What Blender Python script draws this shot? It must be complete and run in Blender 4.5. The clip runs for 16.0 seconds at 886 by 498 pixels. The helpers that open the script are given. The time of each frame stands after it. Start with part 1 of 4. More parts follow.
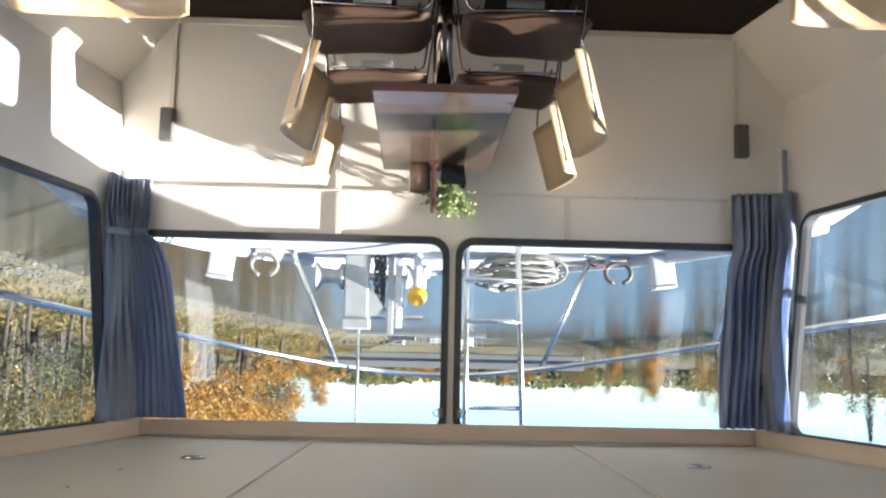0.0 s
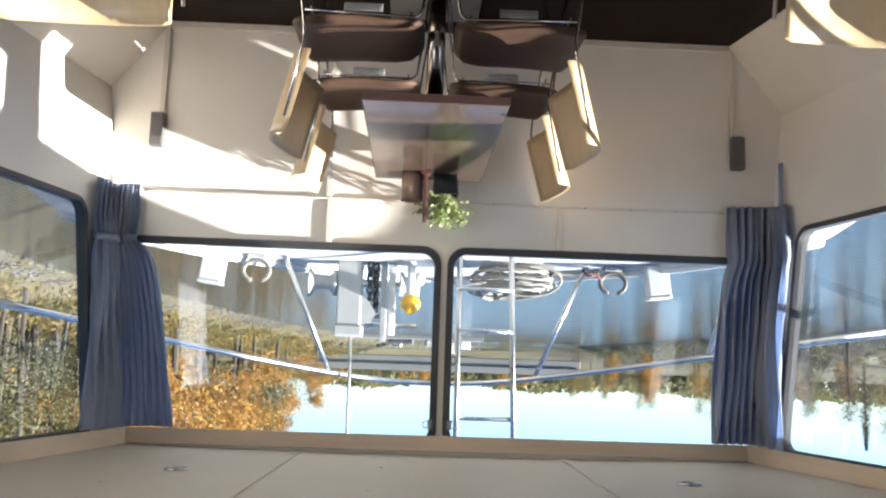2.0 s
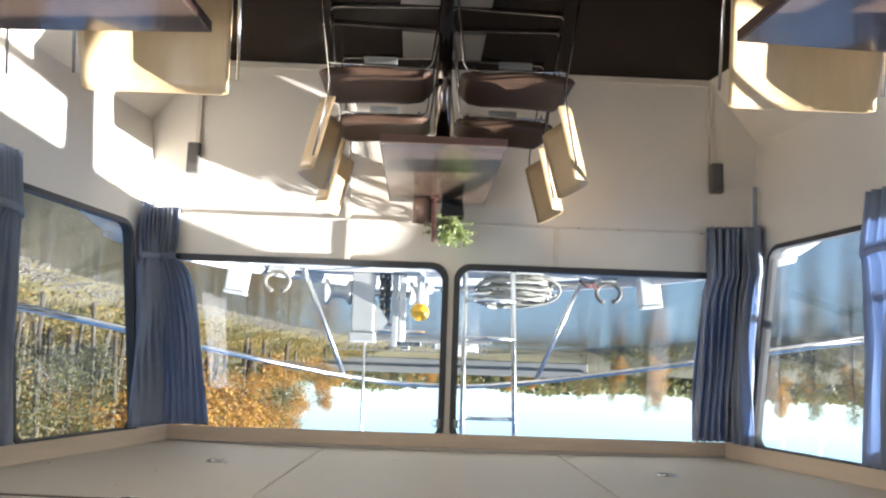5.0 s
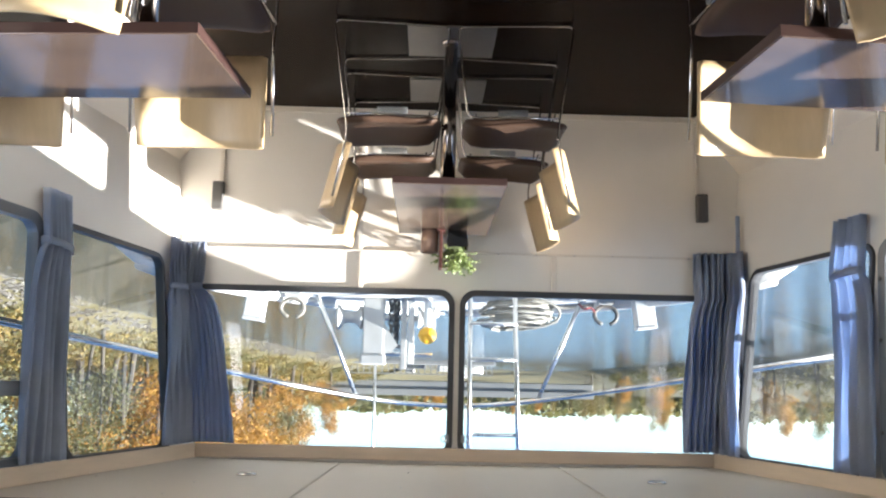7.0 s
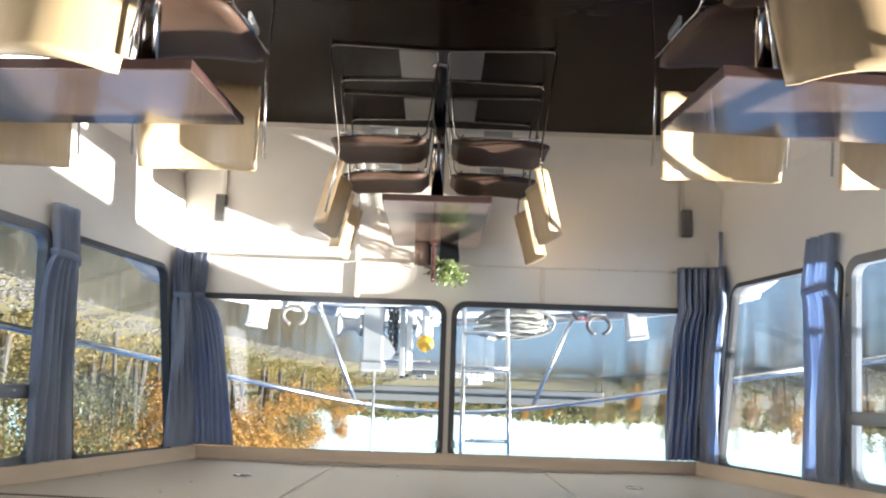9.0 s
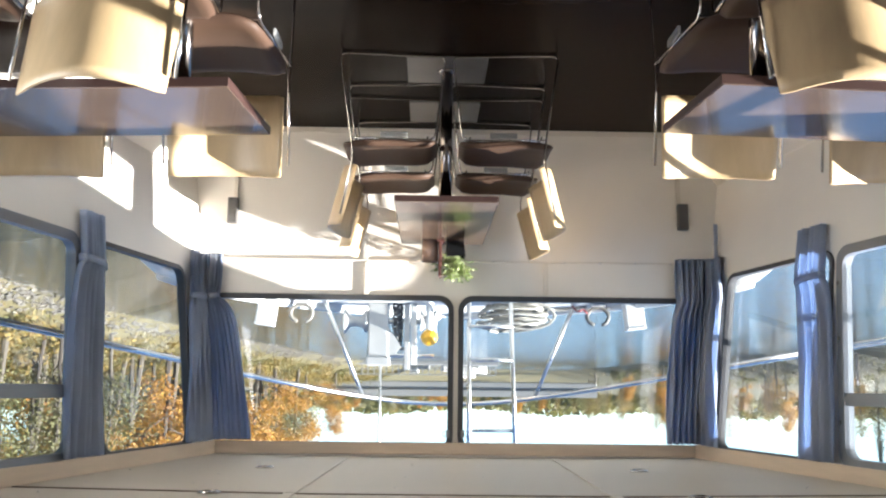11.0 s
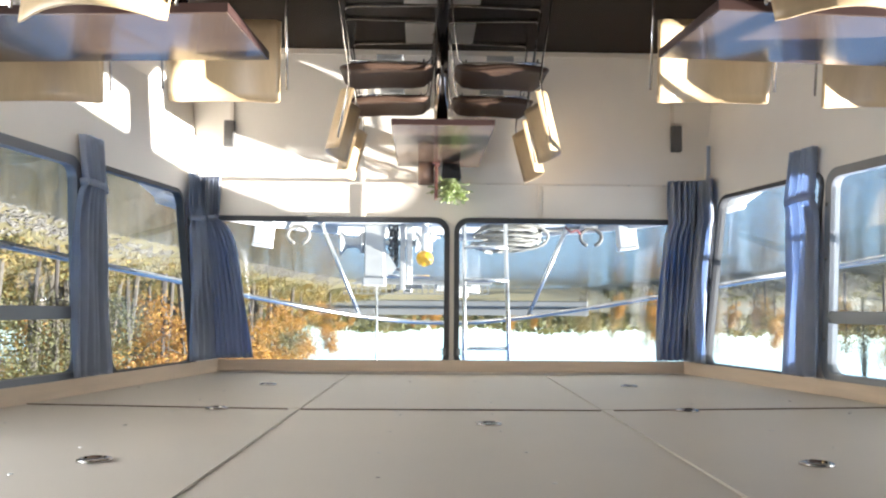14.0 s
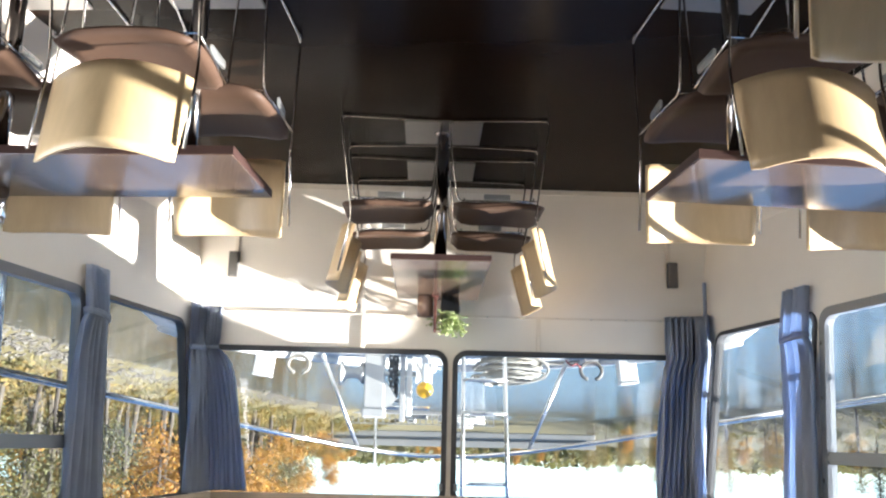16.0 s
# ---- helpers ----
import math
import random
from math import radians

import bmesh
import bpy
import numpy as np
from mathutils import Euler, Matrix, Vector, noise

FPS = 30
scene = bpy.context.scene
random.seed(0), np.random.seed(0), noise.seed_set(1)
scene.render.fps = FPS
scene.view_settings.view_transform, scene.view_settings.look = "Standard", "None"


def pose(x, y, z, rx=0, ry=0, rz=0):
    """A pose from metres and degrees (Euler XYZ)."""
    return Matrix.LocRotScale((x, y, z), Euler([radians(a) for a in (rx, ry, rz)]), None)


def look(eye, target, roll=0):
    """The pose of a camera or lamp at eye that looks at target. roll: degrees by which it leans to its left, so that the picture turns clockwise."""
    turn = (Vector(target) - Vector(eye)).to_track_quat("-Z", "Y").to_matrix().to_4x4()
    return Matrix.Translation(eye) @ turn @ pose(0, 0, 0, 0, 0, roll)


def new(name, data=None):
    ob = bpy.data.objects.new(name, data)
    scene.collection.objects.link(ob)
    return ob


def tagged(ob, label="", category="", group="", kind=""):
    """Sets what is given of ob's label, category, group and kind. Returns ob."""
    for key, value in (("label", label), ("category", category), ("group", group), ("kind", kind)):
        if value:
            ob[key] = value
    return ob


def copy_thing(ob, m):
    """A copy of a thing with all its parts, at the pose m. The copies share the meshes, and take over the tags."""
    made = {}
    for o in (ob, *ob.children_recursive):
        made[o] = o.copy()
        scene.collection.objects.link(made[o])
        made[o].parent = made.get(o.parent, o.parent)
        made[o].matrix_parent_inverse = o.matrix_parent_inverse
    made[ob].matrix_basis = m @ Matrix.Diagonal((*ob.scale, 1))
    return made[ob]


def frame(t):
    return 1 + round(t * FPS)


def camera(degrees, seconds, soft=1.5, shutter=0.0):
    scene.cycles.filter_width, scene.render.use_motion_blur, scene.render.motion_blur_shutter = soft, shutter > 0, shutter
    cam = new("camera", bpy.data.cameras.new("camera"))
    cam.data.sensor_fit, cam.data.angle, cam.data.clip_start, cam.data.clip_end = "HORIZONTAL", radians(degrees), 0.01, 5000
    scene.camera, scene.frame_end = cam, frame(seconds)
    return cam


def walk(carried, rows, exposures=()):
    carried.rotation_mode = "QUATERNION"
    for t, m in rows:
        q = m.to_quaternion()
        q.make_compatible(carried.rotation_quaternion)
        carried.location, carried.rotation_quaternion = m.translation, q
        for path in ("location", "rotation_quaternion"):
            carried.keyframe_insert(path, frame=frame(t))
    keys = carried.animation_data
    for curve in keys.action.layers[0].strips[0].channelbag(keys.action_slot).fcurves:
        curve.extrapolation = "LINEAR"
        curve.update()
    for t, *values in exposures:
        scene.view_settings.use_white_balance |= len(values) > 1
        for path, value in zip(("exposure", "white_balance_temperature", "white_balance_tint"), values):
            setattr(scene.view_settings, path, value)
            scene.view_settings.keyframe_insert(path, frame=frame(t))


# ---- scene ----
cam = camera(54.2, 16.0, soft=2.2)
PATH = [
    (0, (0.185, -4.058, 1.632), (0.121, -2.075, 1.372), 181.2),
    (0.5, (0.171, -4.046, 1.626), (0.114, -2.064, 1.358), 181.4),
    (1, (0.178, -4.021, 1.612), (0.115, -2.041, 1.338), 181.5),
    (1.5, (0.161, -4.022, 1.616), (0.101, -2.043, 1.334), 181.6),
    (2, (0.153, -4.023, 1.595), (0.086, -2.042, 1.328), 181.9),
    (2.5, (0.139, -4.074, 1.599), (0.073, -2.093, 1.334), 181.9),
    (3, (0.186, -4.101, 1.587), (0.095, -2.121, 1.319), 182.0),
    (3.5, (0.191, -4.186, 1.587), (0.106, -2.207, 1.314), 181.9),
    (6, (0.154, -4.677, 1.581), (0.126, -2.695, 1.31), 181.8),
    (6.5, (0.167, -4.778, 1.599), (0.14, -2.801, 1.299), 181.5),
    (7, (0.191, -4.839, 1.601), (0.152, -2.865, 1.279), 181.3),
    (7.5, (0.174, -4.888, 1.6), (0.138, -2.917, 1.265), 181.5),
    (8, (0.138, -4.944, 1.598), (0.111, -2.974, 1.257), 181.7),
    (8.5, (0.103, -4.99, 1.596), (0.085, -3.019, 1.255), 181.8),
    (9, (0.082, -5.038, 1.592), (0.072, -3.067, 1.258), 181.9),
    (11.5, (0.196, -5.248, 1.612), (0.161, -3.273, 1.298), 180.4),
    (12, (0.2, -5.259, 1.608), (0.167, -3.28, 1.318), 180.3),
    (12.5, (0.204, -5.259, 1.608), (0.168, -3.274, 1.367), 180.2),
    (13, (0.205, -5.26, 1.607), (0.164, -3.269, 1.421), 180.1),
    (13.5, (0.202, -5.277, 1.604), (0.156, -3.282, 1.473), 180.1),
    (14, (0.2, -5.293, 1.605), (0.148, -3.298, 1.466), 180.4),
    (14.5, (0.206, -5.314, 1.595), (0.149, -3.327, 1.368), 180.6),
    (15, (0.191, -5.318, 1.589), (0.141, -3.346, 1.258), 180.9),
    (15.5, (0.163, -5.331, 1.586), (0.127, -3.373, 1.183), 181.1),
    (16, (0.157, -5.358, 1.59), (0.125, -3.406, 1.158), 181.3),
]
walk(cam, [(t, look(eye, target, roll)) for t, eye, target, roll in PATH], [(0, 3.22, 5850, 11.5), (3.5, 3.22, 5850, 11.5), (6, 3.40, 5850, 11.5), (9, 3.50, 5850, 11.5), (14, 3.62, 5850, 11.5), (16, 3.60, 5850, 11.5)])

# ---------------------------------------------------------------- world, sun
SUN_TO = Vector((0.9945, 0.158, -0.342))
world = bpy.data.worlds.new("sky")
world.use_nodes = True
scene.world = world
wn = world.node_tree
sky = wn.nodes.new("ShaderNodeTexSky")
sky.sky_type = "NISHITA"
sky.sun_disc = False
sky.sun_elevation = radians(18.8)
sky.sun_rotation = radians(261.0)
sky.altitude = 900
sky.air_density, sky.dust_density, sky.ozone_density = 0.9, 0.25, 2.5
wn.links.new(sky.outputs[0], wn.nodes["Background"].inputs[0])
wn.nodes["Background"].inputs[1].default_value = 0.031
sun_data = bpy.data.lights.new("sun", "SUN")
sun_data.energy, sun_data.angle, sun_data.color = 2.75, radians(0.53), (1.0, 0.92, 0.79)
sun = new("sun", sun_data)
sun.rotation_mode = "QUATERNION"
sun.rotation_quaternion = SUN_TO.to_track_quat("-Z", "Y")


# fill lamps added in the unseen side windows to brighten the saloon
for side, y, power in ((-1, -3.2, 0.8), (1, -3.5, 2.8)):
    ld = bpy.data.lights.new("window_fill", "AREA")
    ld.shape, ld.size, ld.size_y, ld.energy, ld.color = "RECTANGLE", 0.75 if side < 0 else 1.2, 0.85, power, (1.0, 0.98, 0.95)
    lamp = new("window_fill", ld)
    lamp.rotation_mode = "QUATERNION"
    lamp.location = (side * (1.99 if side < 0 else 2.04), y, 1.41)
    lamp.rotation_quaternion = Vector((-side, 0, -0.1)).to_track_quat("-Z", "Y")


# ---------------------------------------------------------------- materials
def mat(name, base, rough=0.5, metal=0.0, vary=0.12, scale=6.0, fine=60.0, bump=0.05, stretch=(1, 1, 1), second=None,
        coat=0.0, per_object=0.0, spec=0.5, island=0.0):
    """Procedural surface: two scales of noise in the colour, roughness variation and fine relief."""
    m = bpy.data.materials.new(name)
    m.use_nodes = True
    nt = m.node_tree
    b = nt.nodes["Principled BSDF"]
    tc = nt.nodes.new("ShaderNodeTexCoord")
    mp = nt.nodes.new("ShaderNodeMapping")
    mp.inputs["Scale"].default_value = stretch
    nt.links.new(tc.outputs["Object"], mp.inputs[0])
    n1 = nt.nodes.new("ShaderNodeTexNoise")
    n1.inputs["Scale"].default_value, n1.inputs["Detail"].default_value = scale, 4
    n2 = nt.nodes.new("ShaderNodeTexNoise")
    n2.inputs["Scale"].default_value, n2.inputs["Detail"].default_value = fine, 5
    for n in (n1, n2):
        nt.links.new(mp.outputs[0], n.inputs["Vector"])
    mix = nt.nodes.new("ShaderNodeMix")
    mix.data_type = "RGBA"
    dark = second if second else [c * (1 - vary * 1.6) for c in base]
    lite = [min(1, c * (1 + vary * 0.7)) for c in base]
    mix.inputs["A"].default_value = (*dark, 1)
    mix.inputs["B"].default_value = (*lite, 1)
    add = nt.nodes.new("ShaderNodeMath")
    add.operation = "MULTIPLY_ADD"
    add.inputs[1].default_value = 0.4
    nt.links.new(n2.outputs[0], add.inputs[0])
    sc = nt.nodes.new("ShaderNodeMapRange")
    sc.inputs[1].default_value, sc.inputs[2].default_value, sc.inputs[3].default_value, sc.inputs[4].default_value = 0.3, 0.7, 0.0, 0.6
    nt.links.new(n1.outputs[0], sc.inputs[0])
    nt.links.new(sc.outputs[0], add.inputs[2])
    nt.links.new(add.outputs[0], mix.inputs["Factor"])
    col = mix.outputs["Result"]
    if per_object or island:
        src = nt.nodes.new("ShaderNodeObjectInfo") if per_object else nt.nodes.new("ShaderNodeNewGeometry")
        hsv = nt.nodes.new("ShaderNodeHueSaturation")
        r = nt.nodes.new("ShaderNodeMapRange")
        k = per_object or island
        r.inputs[3].default_value, r.inputs[4].default_value = 1 - k, 1 + k
        nt.links.new(src.outputs["Random" if per_object else "Random Per Island"], r.inputs[0])
        nt.links.new(r.outputs[0], hsv.inputs["Value"])
        r2 = nt.nodes.new("ShaderNodeMapRange")
        r2.inputs[3].default_value, r2.inputs[4].default_value = 0.5 - k * 0.06, 0.5 + k * 0.06
        nt.links.new(src.outputs["Random" if per_object else "Random Per Island"], r2.inputs[0])
        nt.links.new(r2.outputs[0], hsv.inputs["Hue"])
        nt.links.new(col, hsv.inputs["Color"])
        col = hsv.outputs[0]
    nt.links.new(col, b.inputs["Base Color"])
    rr = nt.nodes.new("ShaderNodeMapRange")
    rr.inputs[3].default_value, rr.inputs[4].default_value = max(0.02, rough * 0.85), min(1, rough * 1.15)
    nt.links.new(n1.outputs[0], rr.inputs[0])
    nt.links.new(rr.outputs[0], b.inputs["Roughness"])
    b.inputs["Metallic"].default_value = metal
    b.inputs["Specular IOR Level"].default_value = spec
    b.inputs["Coat Weight"].default_value = coat
    if bump:
        bp = nt.nodes.new("ShaderNodeBump")
        bp.inputs["Strength"].default_value = bump
        bp.inputs["Distance"].default_value = 0.01
        nt.links.new(n2.outputs[0], bp.inputs["Height"])
        nt.links.new(bp.outputs[0], b.inputs["Normal"])
    return m


def add_translucent(m, amount, colour):
    nt = m.node_tree
    b = nt.nodes["Principled BSDF"]
    out = nt.nodes["Material Output"]
    tr = nt.nodes.new("ShaderNodeBsdfTranslucent")
    tr.inputs[0].default_value = (*colour, 1)
    mx = nt.nodes.new("ShaderNodeMixShader")
    mx.inputs[0].default_value = amount
    nt.links.new(b.outputs[0], mx.inputs[1])
    nt.links.new(tr.outputs[0], mx.inputs[2])
    nt.links.new(mx.outputs[0], out.inputs[0])
    return m


def glass_mat(name, tint, rough=0.0, ior=1.45, haze=0.0):
    m = bpy.data.materials.new(name)
    m.use_nodes = True
    nt = m.node_tree
    nt.nodes.remove(nt.nodes["Principled BSDF"])
    out = nt.nodes["Material Output"]
    tr = nt.nodes.new("ShaderNodeBsdfTransparent")
    tr.inputs[0].default_value = (*tint, 1)
    gl = nt.nodes.new("ShaderNodeBsdfGlossy")
    gl.inputs["Roughness"].default_value = rough
    fr = nt.nodes.new("ShaderNodeFresnel")
    fr.inputs[0].default_value = ior
    mx = nt.nodes.new("ShaderNodeMixShader")
    nt.links.new(fr.outputs[0], mx.inputs[0])
    nt.links.new(tr.outputs[0], mx.inputs[1])
    nt.links.new(gl.outputs[0], mx.inputs[2])
    last = mx
    if haze:
        df = nt.nodes.new("ShaderNodeBsdfTranslucent")
        df.inputs[0].default_value = (0.85, 0.87, 0.88, 1)
        nz = nt.nodes.new("ShaderNodeTexNoise")
        nz.inputs["Scale"].default_value, nz.inputs["Detail"].default_value = 3.0, 5
        tc = nt.nodes.new("ShaderNodeTexCoord")
        nt.links.new(tc.outputs["Object"], nz.inputs["Vector"])
        rg = nt.nodes.new("ShaderNodeMapRange")
        rg.inputs[3].default_value, rg.inputs[4].default_value = haze * 0.5, haze * 1.5
        nt.links.new(nz.outputs[0], rg.inputs[0])
        last = nt.nodes.new("ShaderNodeMixShader")
        nt.links.new(rg.outputs[0], last.inputs[0])
        nt.links.new(mx.outputs[0], last.inputs[1])
        nt.links.new(df.outputs[0], last.inputs[2])
    nt.links.new(last.outputs[0], out.inputs[0])
    return m


def water_mat():
    m = bpy.data.materials.new("lake_water")
    m.use_nodes = True
    nt = m.node_tree
    b = nt.nodes["Principled BSDF"]
    b.inputs["Base Color"].default_value = (0.028, 0.038, 0.038, 1)
    b.inputs["Roughness"].default_value = 0.10
    b.inputs["IOR"].default_value = 1.38
    tc = nt.nodes.new("ShaderNodeTexCoord")
    mp = nt.nodes.new("ShaderNodeMapping")
    mp.inputs["Scale"].default_value = (0.8, 2.4, 1)
    nt.links.new(tc.outputs["Object"], mp.inputs[0])
    n = nt.nodes.new("ShaderNodeTexNoise")
    n.inputs["Scale"].default_value, n.inputs["Detail"].default_value = 1.8, 5
    nt.links.new(mp.outputs[0], n.inputs["Vector"])
    bp = nt.nodes.new("ShaderNodeBump")
    bp.inputs["Strength"].default_value, bp.inputs["Distance"].default_value = 0.26, 0.09
    nt.links.new(n.outputs[0], bp.inputs["Height"])
    nt.links.new(bp.outputs[0], b.inputs["Normal"])
    return m


M_WALL = mat("cream_laminate_wall", (0.82, 0.77, 0.69), 0.38, vary=0.05, scale=2.2, fine=140, bump=0.03)
M_WALL_LOW = mat("cream_hull_panel", (0.76, 0.70, 0.61), 0.42, vary=0.06, scale=2.0, fine=120, bump=0.03)
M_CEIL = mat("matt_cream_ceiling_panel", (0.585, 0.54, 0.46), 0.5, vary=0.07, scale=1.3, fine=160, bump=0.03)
M_STRIP = mat("cream_cover_strip", (0.72, 0.66, 0.57), 0.45, vary=0.06)
M_TRIM = mat("pale_wood_header", (0.66, 0.54, 0.41), 0.42, vary=0.10, scale=3, fine=30, stretch=(1, 1, 9), bump=0.04)
M_FLOOR = mat("dark_brown_vinyl_floor", (0.0145, 0.0078, 0.0042), 0.24, vary=0.12, scale=1.2, fine=18, stretch=(1, 3, 1), bump=0.004, spec=0.03)
M_RUBBER = mat("dark_grey_rubber", (0.055, 0.056, 0.060), 0.55, vary=0.15, fine=200, bump=0.05)
M_ALU = mat("anodised_aluminium_frame", (0.25, 0.265, 0.29), 0.42, metal=0.5, vary=0.08, fine=90, bump=0.02)
M_CHROME = mat("polished_chrome", (0.56, 0.54, 0.52), 0.10, metal=1.0, vary=0.05, fine=40, bump=0.0)
M_COLUMN = mat("dark_polished_column", (0.24, 0.21, 0.19), 0.12, metal=1.0, vary=0.1, fine=40, bump=0.0)
M_DULL = mat("dull_steel_plate", (0.30, 0.29, 0.28), 0.4, metal=0.9, vary=0.12, scale=5, bump=0.02)
M_STEEL = mat("brushed_steel", (0.62, 0.62, 0.61), 0.28, metal=1.0, vary=0.08, stretch=(1, 12, 1), bump=0.02)
M_PLY = mat("blond_beech_plywood", (0.52, 0.38, 0.21), 0.36, vary=0.10, scale=4, fine=22, stretch=(6, 6, 0.8), bump=0.03, per_object=0.05)
M_SEAT = mat("dusty_brown_vinyl", (0.066, 0.039, 0.026), 0.55, vary=0.16, scale=8, fine=180, bump=0.10, spec=0.15)
M_SEATBASE = mat("dark_seat_shell", (0.03, 0.022, 0.02), 0.5, vary=0.1)
M_TABLE = mat("red_brown_laminate", (0.086, 0.059, 0.043), 0.21, vary=0.20, scale=3, fine=26, stretch=(7, 1, 1), bump=0.02, coat=0.25)
M_TABEDGE = mat("dark_table_edging", (0.048, 0.026, 0.022), 0.35, vary=0.15)
M_CURTAIN = add_translucent(mat("blue_woven_curtain", (0.40, 0.43, 0.49), 0.85, vary=0.12, scale=10, fine=380, bump=0.12, spec=0.2), 0.42, (0.44, 0.57, 0.82))
# brown that stands in for the shade at the ceiling's cross joint
M_JOINT_SHADE = mat("brown_joint_shade", (0.16, 0.12, 0.085), 0.6, vary=0.2)
M_BOXGREY = mat("dark_grey_plastic", (0.11, 0.105, 0.10), 0.5, vary=0.1, fine=200)
M_CLIP = glass_mat("frosted_clear_plastic", (0.86, 0.86, 0.84), 0.12, 1.6, 0.35)
M_BLACK = mat("black_glazed_pot", (0.012, 0.013, 0.014), 0.2, vary=0.1)
M_LEAF = add_translucent(mat("small_green_leaf", (0.30, 0.34, 0.16), 0.5, vary=0.2, island=0.35), 0.3, (0.3, 0.42, 0.1))
M_SOIL = mat("potting_soil", (0.03, 0.02, 0.014), 0.9, vary=0.3)
M_CUP = mat("smoked_brown_holder", (0.30, 0.20, 0.15), 0.15, vary=0.15)
M_BOARD = mat("mahogany_menu_board", (0.10, 0.040, 0.032), 0.35, vary=0.2, stretch=(1, 1, 6))
# the faint white layer in the pane imitates veiling glare
M_GLASS = glass_mat("window_glass", (0.94, 0.97, 0.96), ior=1.60, haze=0.006)
M_WHITE = mat("white_gelcoat", (0.60, 0.60, 0.58), 0.35, vary=0.05, scale=2)
M_DECK = mat("pale_grey_nonslip_deck", (0.55, 0.56, 0.55), 0.7, vary=0.08, fine=250, bump=0.2)
M_GREYPAINT = mat("weathered_grey_paint", (0.40, 0.40, 0.39), 0.5, vary=0.12, scale=9)
M_CHOCK = mat("worn_bronze_grey_paint", (0.20, 0.185, 0.16), 0.5, vary=0.15, scale=9)
M_GALV = mat("galvanised_chain_steel", (0.10, 0.10, 0.10), 0.5, metal=0.6, vary=0.3, fine=80)
M_YELLOW = mat("yellow_plastic_buoy", (0.80, 0.42, 0.02), 0.35, vary=0.1)
M_RED = mat("red_cord", (0.20, 0.03, 0.03), 0.6, vary=0.1)
M_ROPE = mat("bleached_nylon_rope", (0.29, 0.28, 0.25), 0.85, vary=0.2, scale=30, fine=150, bump=0.4)
M_WATER = water_mat()
M_GRASS = mat("autumn_bank_grass", (0.125, 0.100, 0.043), 0.9, vary=0.3, scale=0.35, fine=3.0, bump=0.4, second=(0.075, 0.072, 0.03))
M_REED = add_translucent(mat("dry_reed", (0.15, 0.118, 0.048), 0.8, vary=0.2, scale=0.3, fine=2, island=0.4), 0.25, (0.15, 0.12, 0.05))
M_STONE = mat("shore_stone", (0.16, 0.148, 0.128), 0.85, vary=0.2, scale=2, fine=12, bump=0.5, island=0.3)
M_BARK = mat("grey_brown_bark", (0.075, 0.063, 0.049), 0.9, vary=0.35, scale=3, fine=14, stretch=(3, 3, 0.6), bump=0.6, per_object=0.25)
M_FOL = [
    add_translucent(mat("orange_maple_leaf", (0.34, 0.175, 0.034), 0.7, vary=0.2, scale=0.5, fine=3, bump=0, island=0.3), 0.35, (0.46, 0.25, 0.045)),
    add_translucent(mat("yellow_birch_leaf", (0.215, 0.150, 0.042), 0.7, vary=0.2, scale=0.5, fine=3, bump=0, island=0.3), 0.35, (0.22, 0.155, 0.04)),
    add_translucent(mat("olive_alder_leaf", (0.105, 0.10, 0.038), 0.7, vary=0.2, scale=0.5, fine=3, bump=0, island=0.35), 0.3, (0.15, 0.14, 0.042)),
    mat("dark_spruce_needle", (0.045, 0.065, 0.035), 0.8, vary=0.25, scale=0.5, fine=3, bump=0, island=0.35),
]
M_CONC = mat("bridge_concrete", (0.26, 0.26, 0.25), 0.8, vary=0.15, scale=0.4, fine=4)
M_DARKSTEEL = mat("dark_bridge_girder", (0.07, 0.075, 0.08), 0.6, vary=0.15, scale=0.5, fine=4)


# ---------------------------------------------------------------- mesh helpers
def link(name, bm, material, parent=None, smooth=False, flip=True):
    me = bpy.data.meshes.new(name)
    if flip:
        bmesh.ops.recalc_face_normals(bm, faces=bm.faces[:])
    bm.to_mesh(me)
    bm.free()
    if smooth:
        for p in me.polygons:
            p.use_smooth = True
    me.materials.append(material)
    ob = new(name, me)
    if parent is not None:
        ob.parent = parent
    return ob


def part(name, bm, material, parent, label="", smooth=False, flip=True):
    ob = link(name, bm, material, parent, smooth, flip)
    if label:
        ob["label"] = label
    return ob


def thing(name, label, category, m=None, group="", kind=""):
    ob = new(name)
    if m is not None:
        ob.matrix_basis = m
    return tagged(ob, label, category, group, kind)


def box(x0, x1, y0, y1, z0, z1, bevel=0.0, bm=None, seg=2):
    own = bmesh.new()
    bmesh.ops.create_cube(own, size=1)
    bmesh.ops.scale(own, vec=(x1 - x0, y1 - y0, z1 - z0), verts=own.verts[:])
    bmesh.ops.translate(own, vec=((x0 + x1) / 2, (y0 + y1) / 2, (z0 + z1) / 2), verts=own.verts[:])
    if bevel:
        bmesh.ops.bevel(own, geom=own.edges[:], offset=bevel, segments=seg, affect="EDGES", profile=0.5)
    if bm is None:
        return own
    merge(bm, own)
    return bm


def merge(bm, other):
    me = bpy.data.meshes.new("tmp")
    other.to_mesh(me)
    other.free()
    bm.from_mesh(me)
    bpy.data.meshes.remove(me)
    return bm


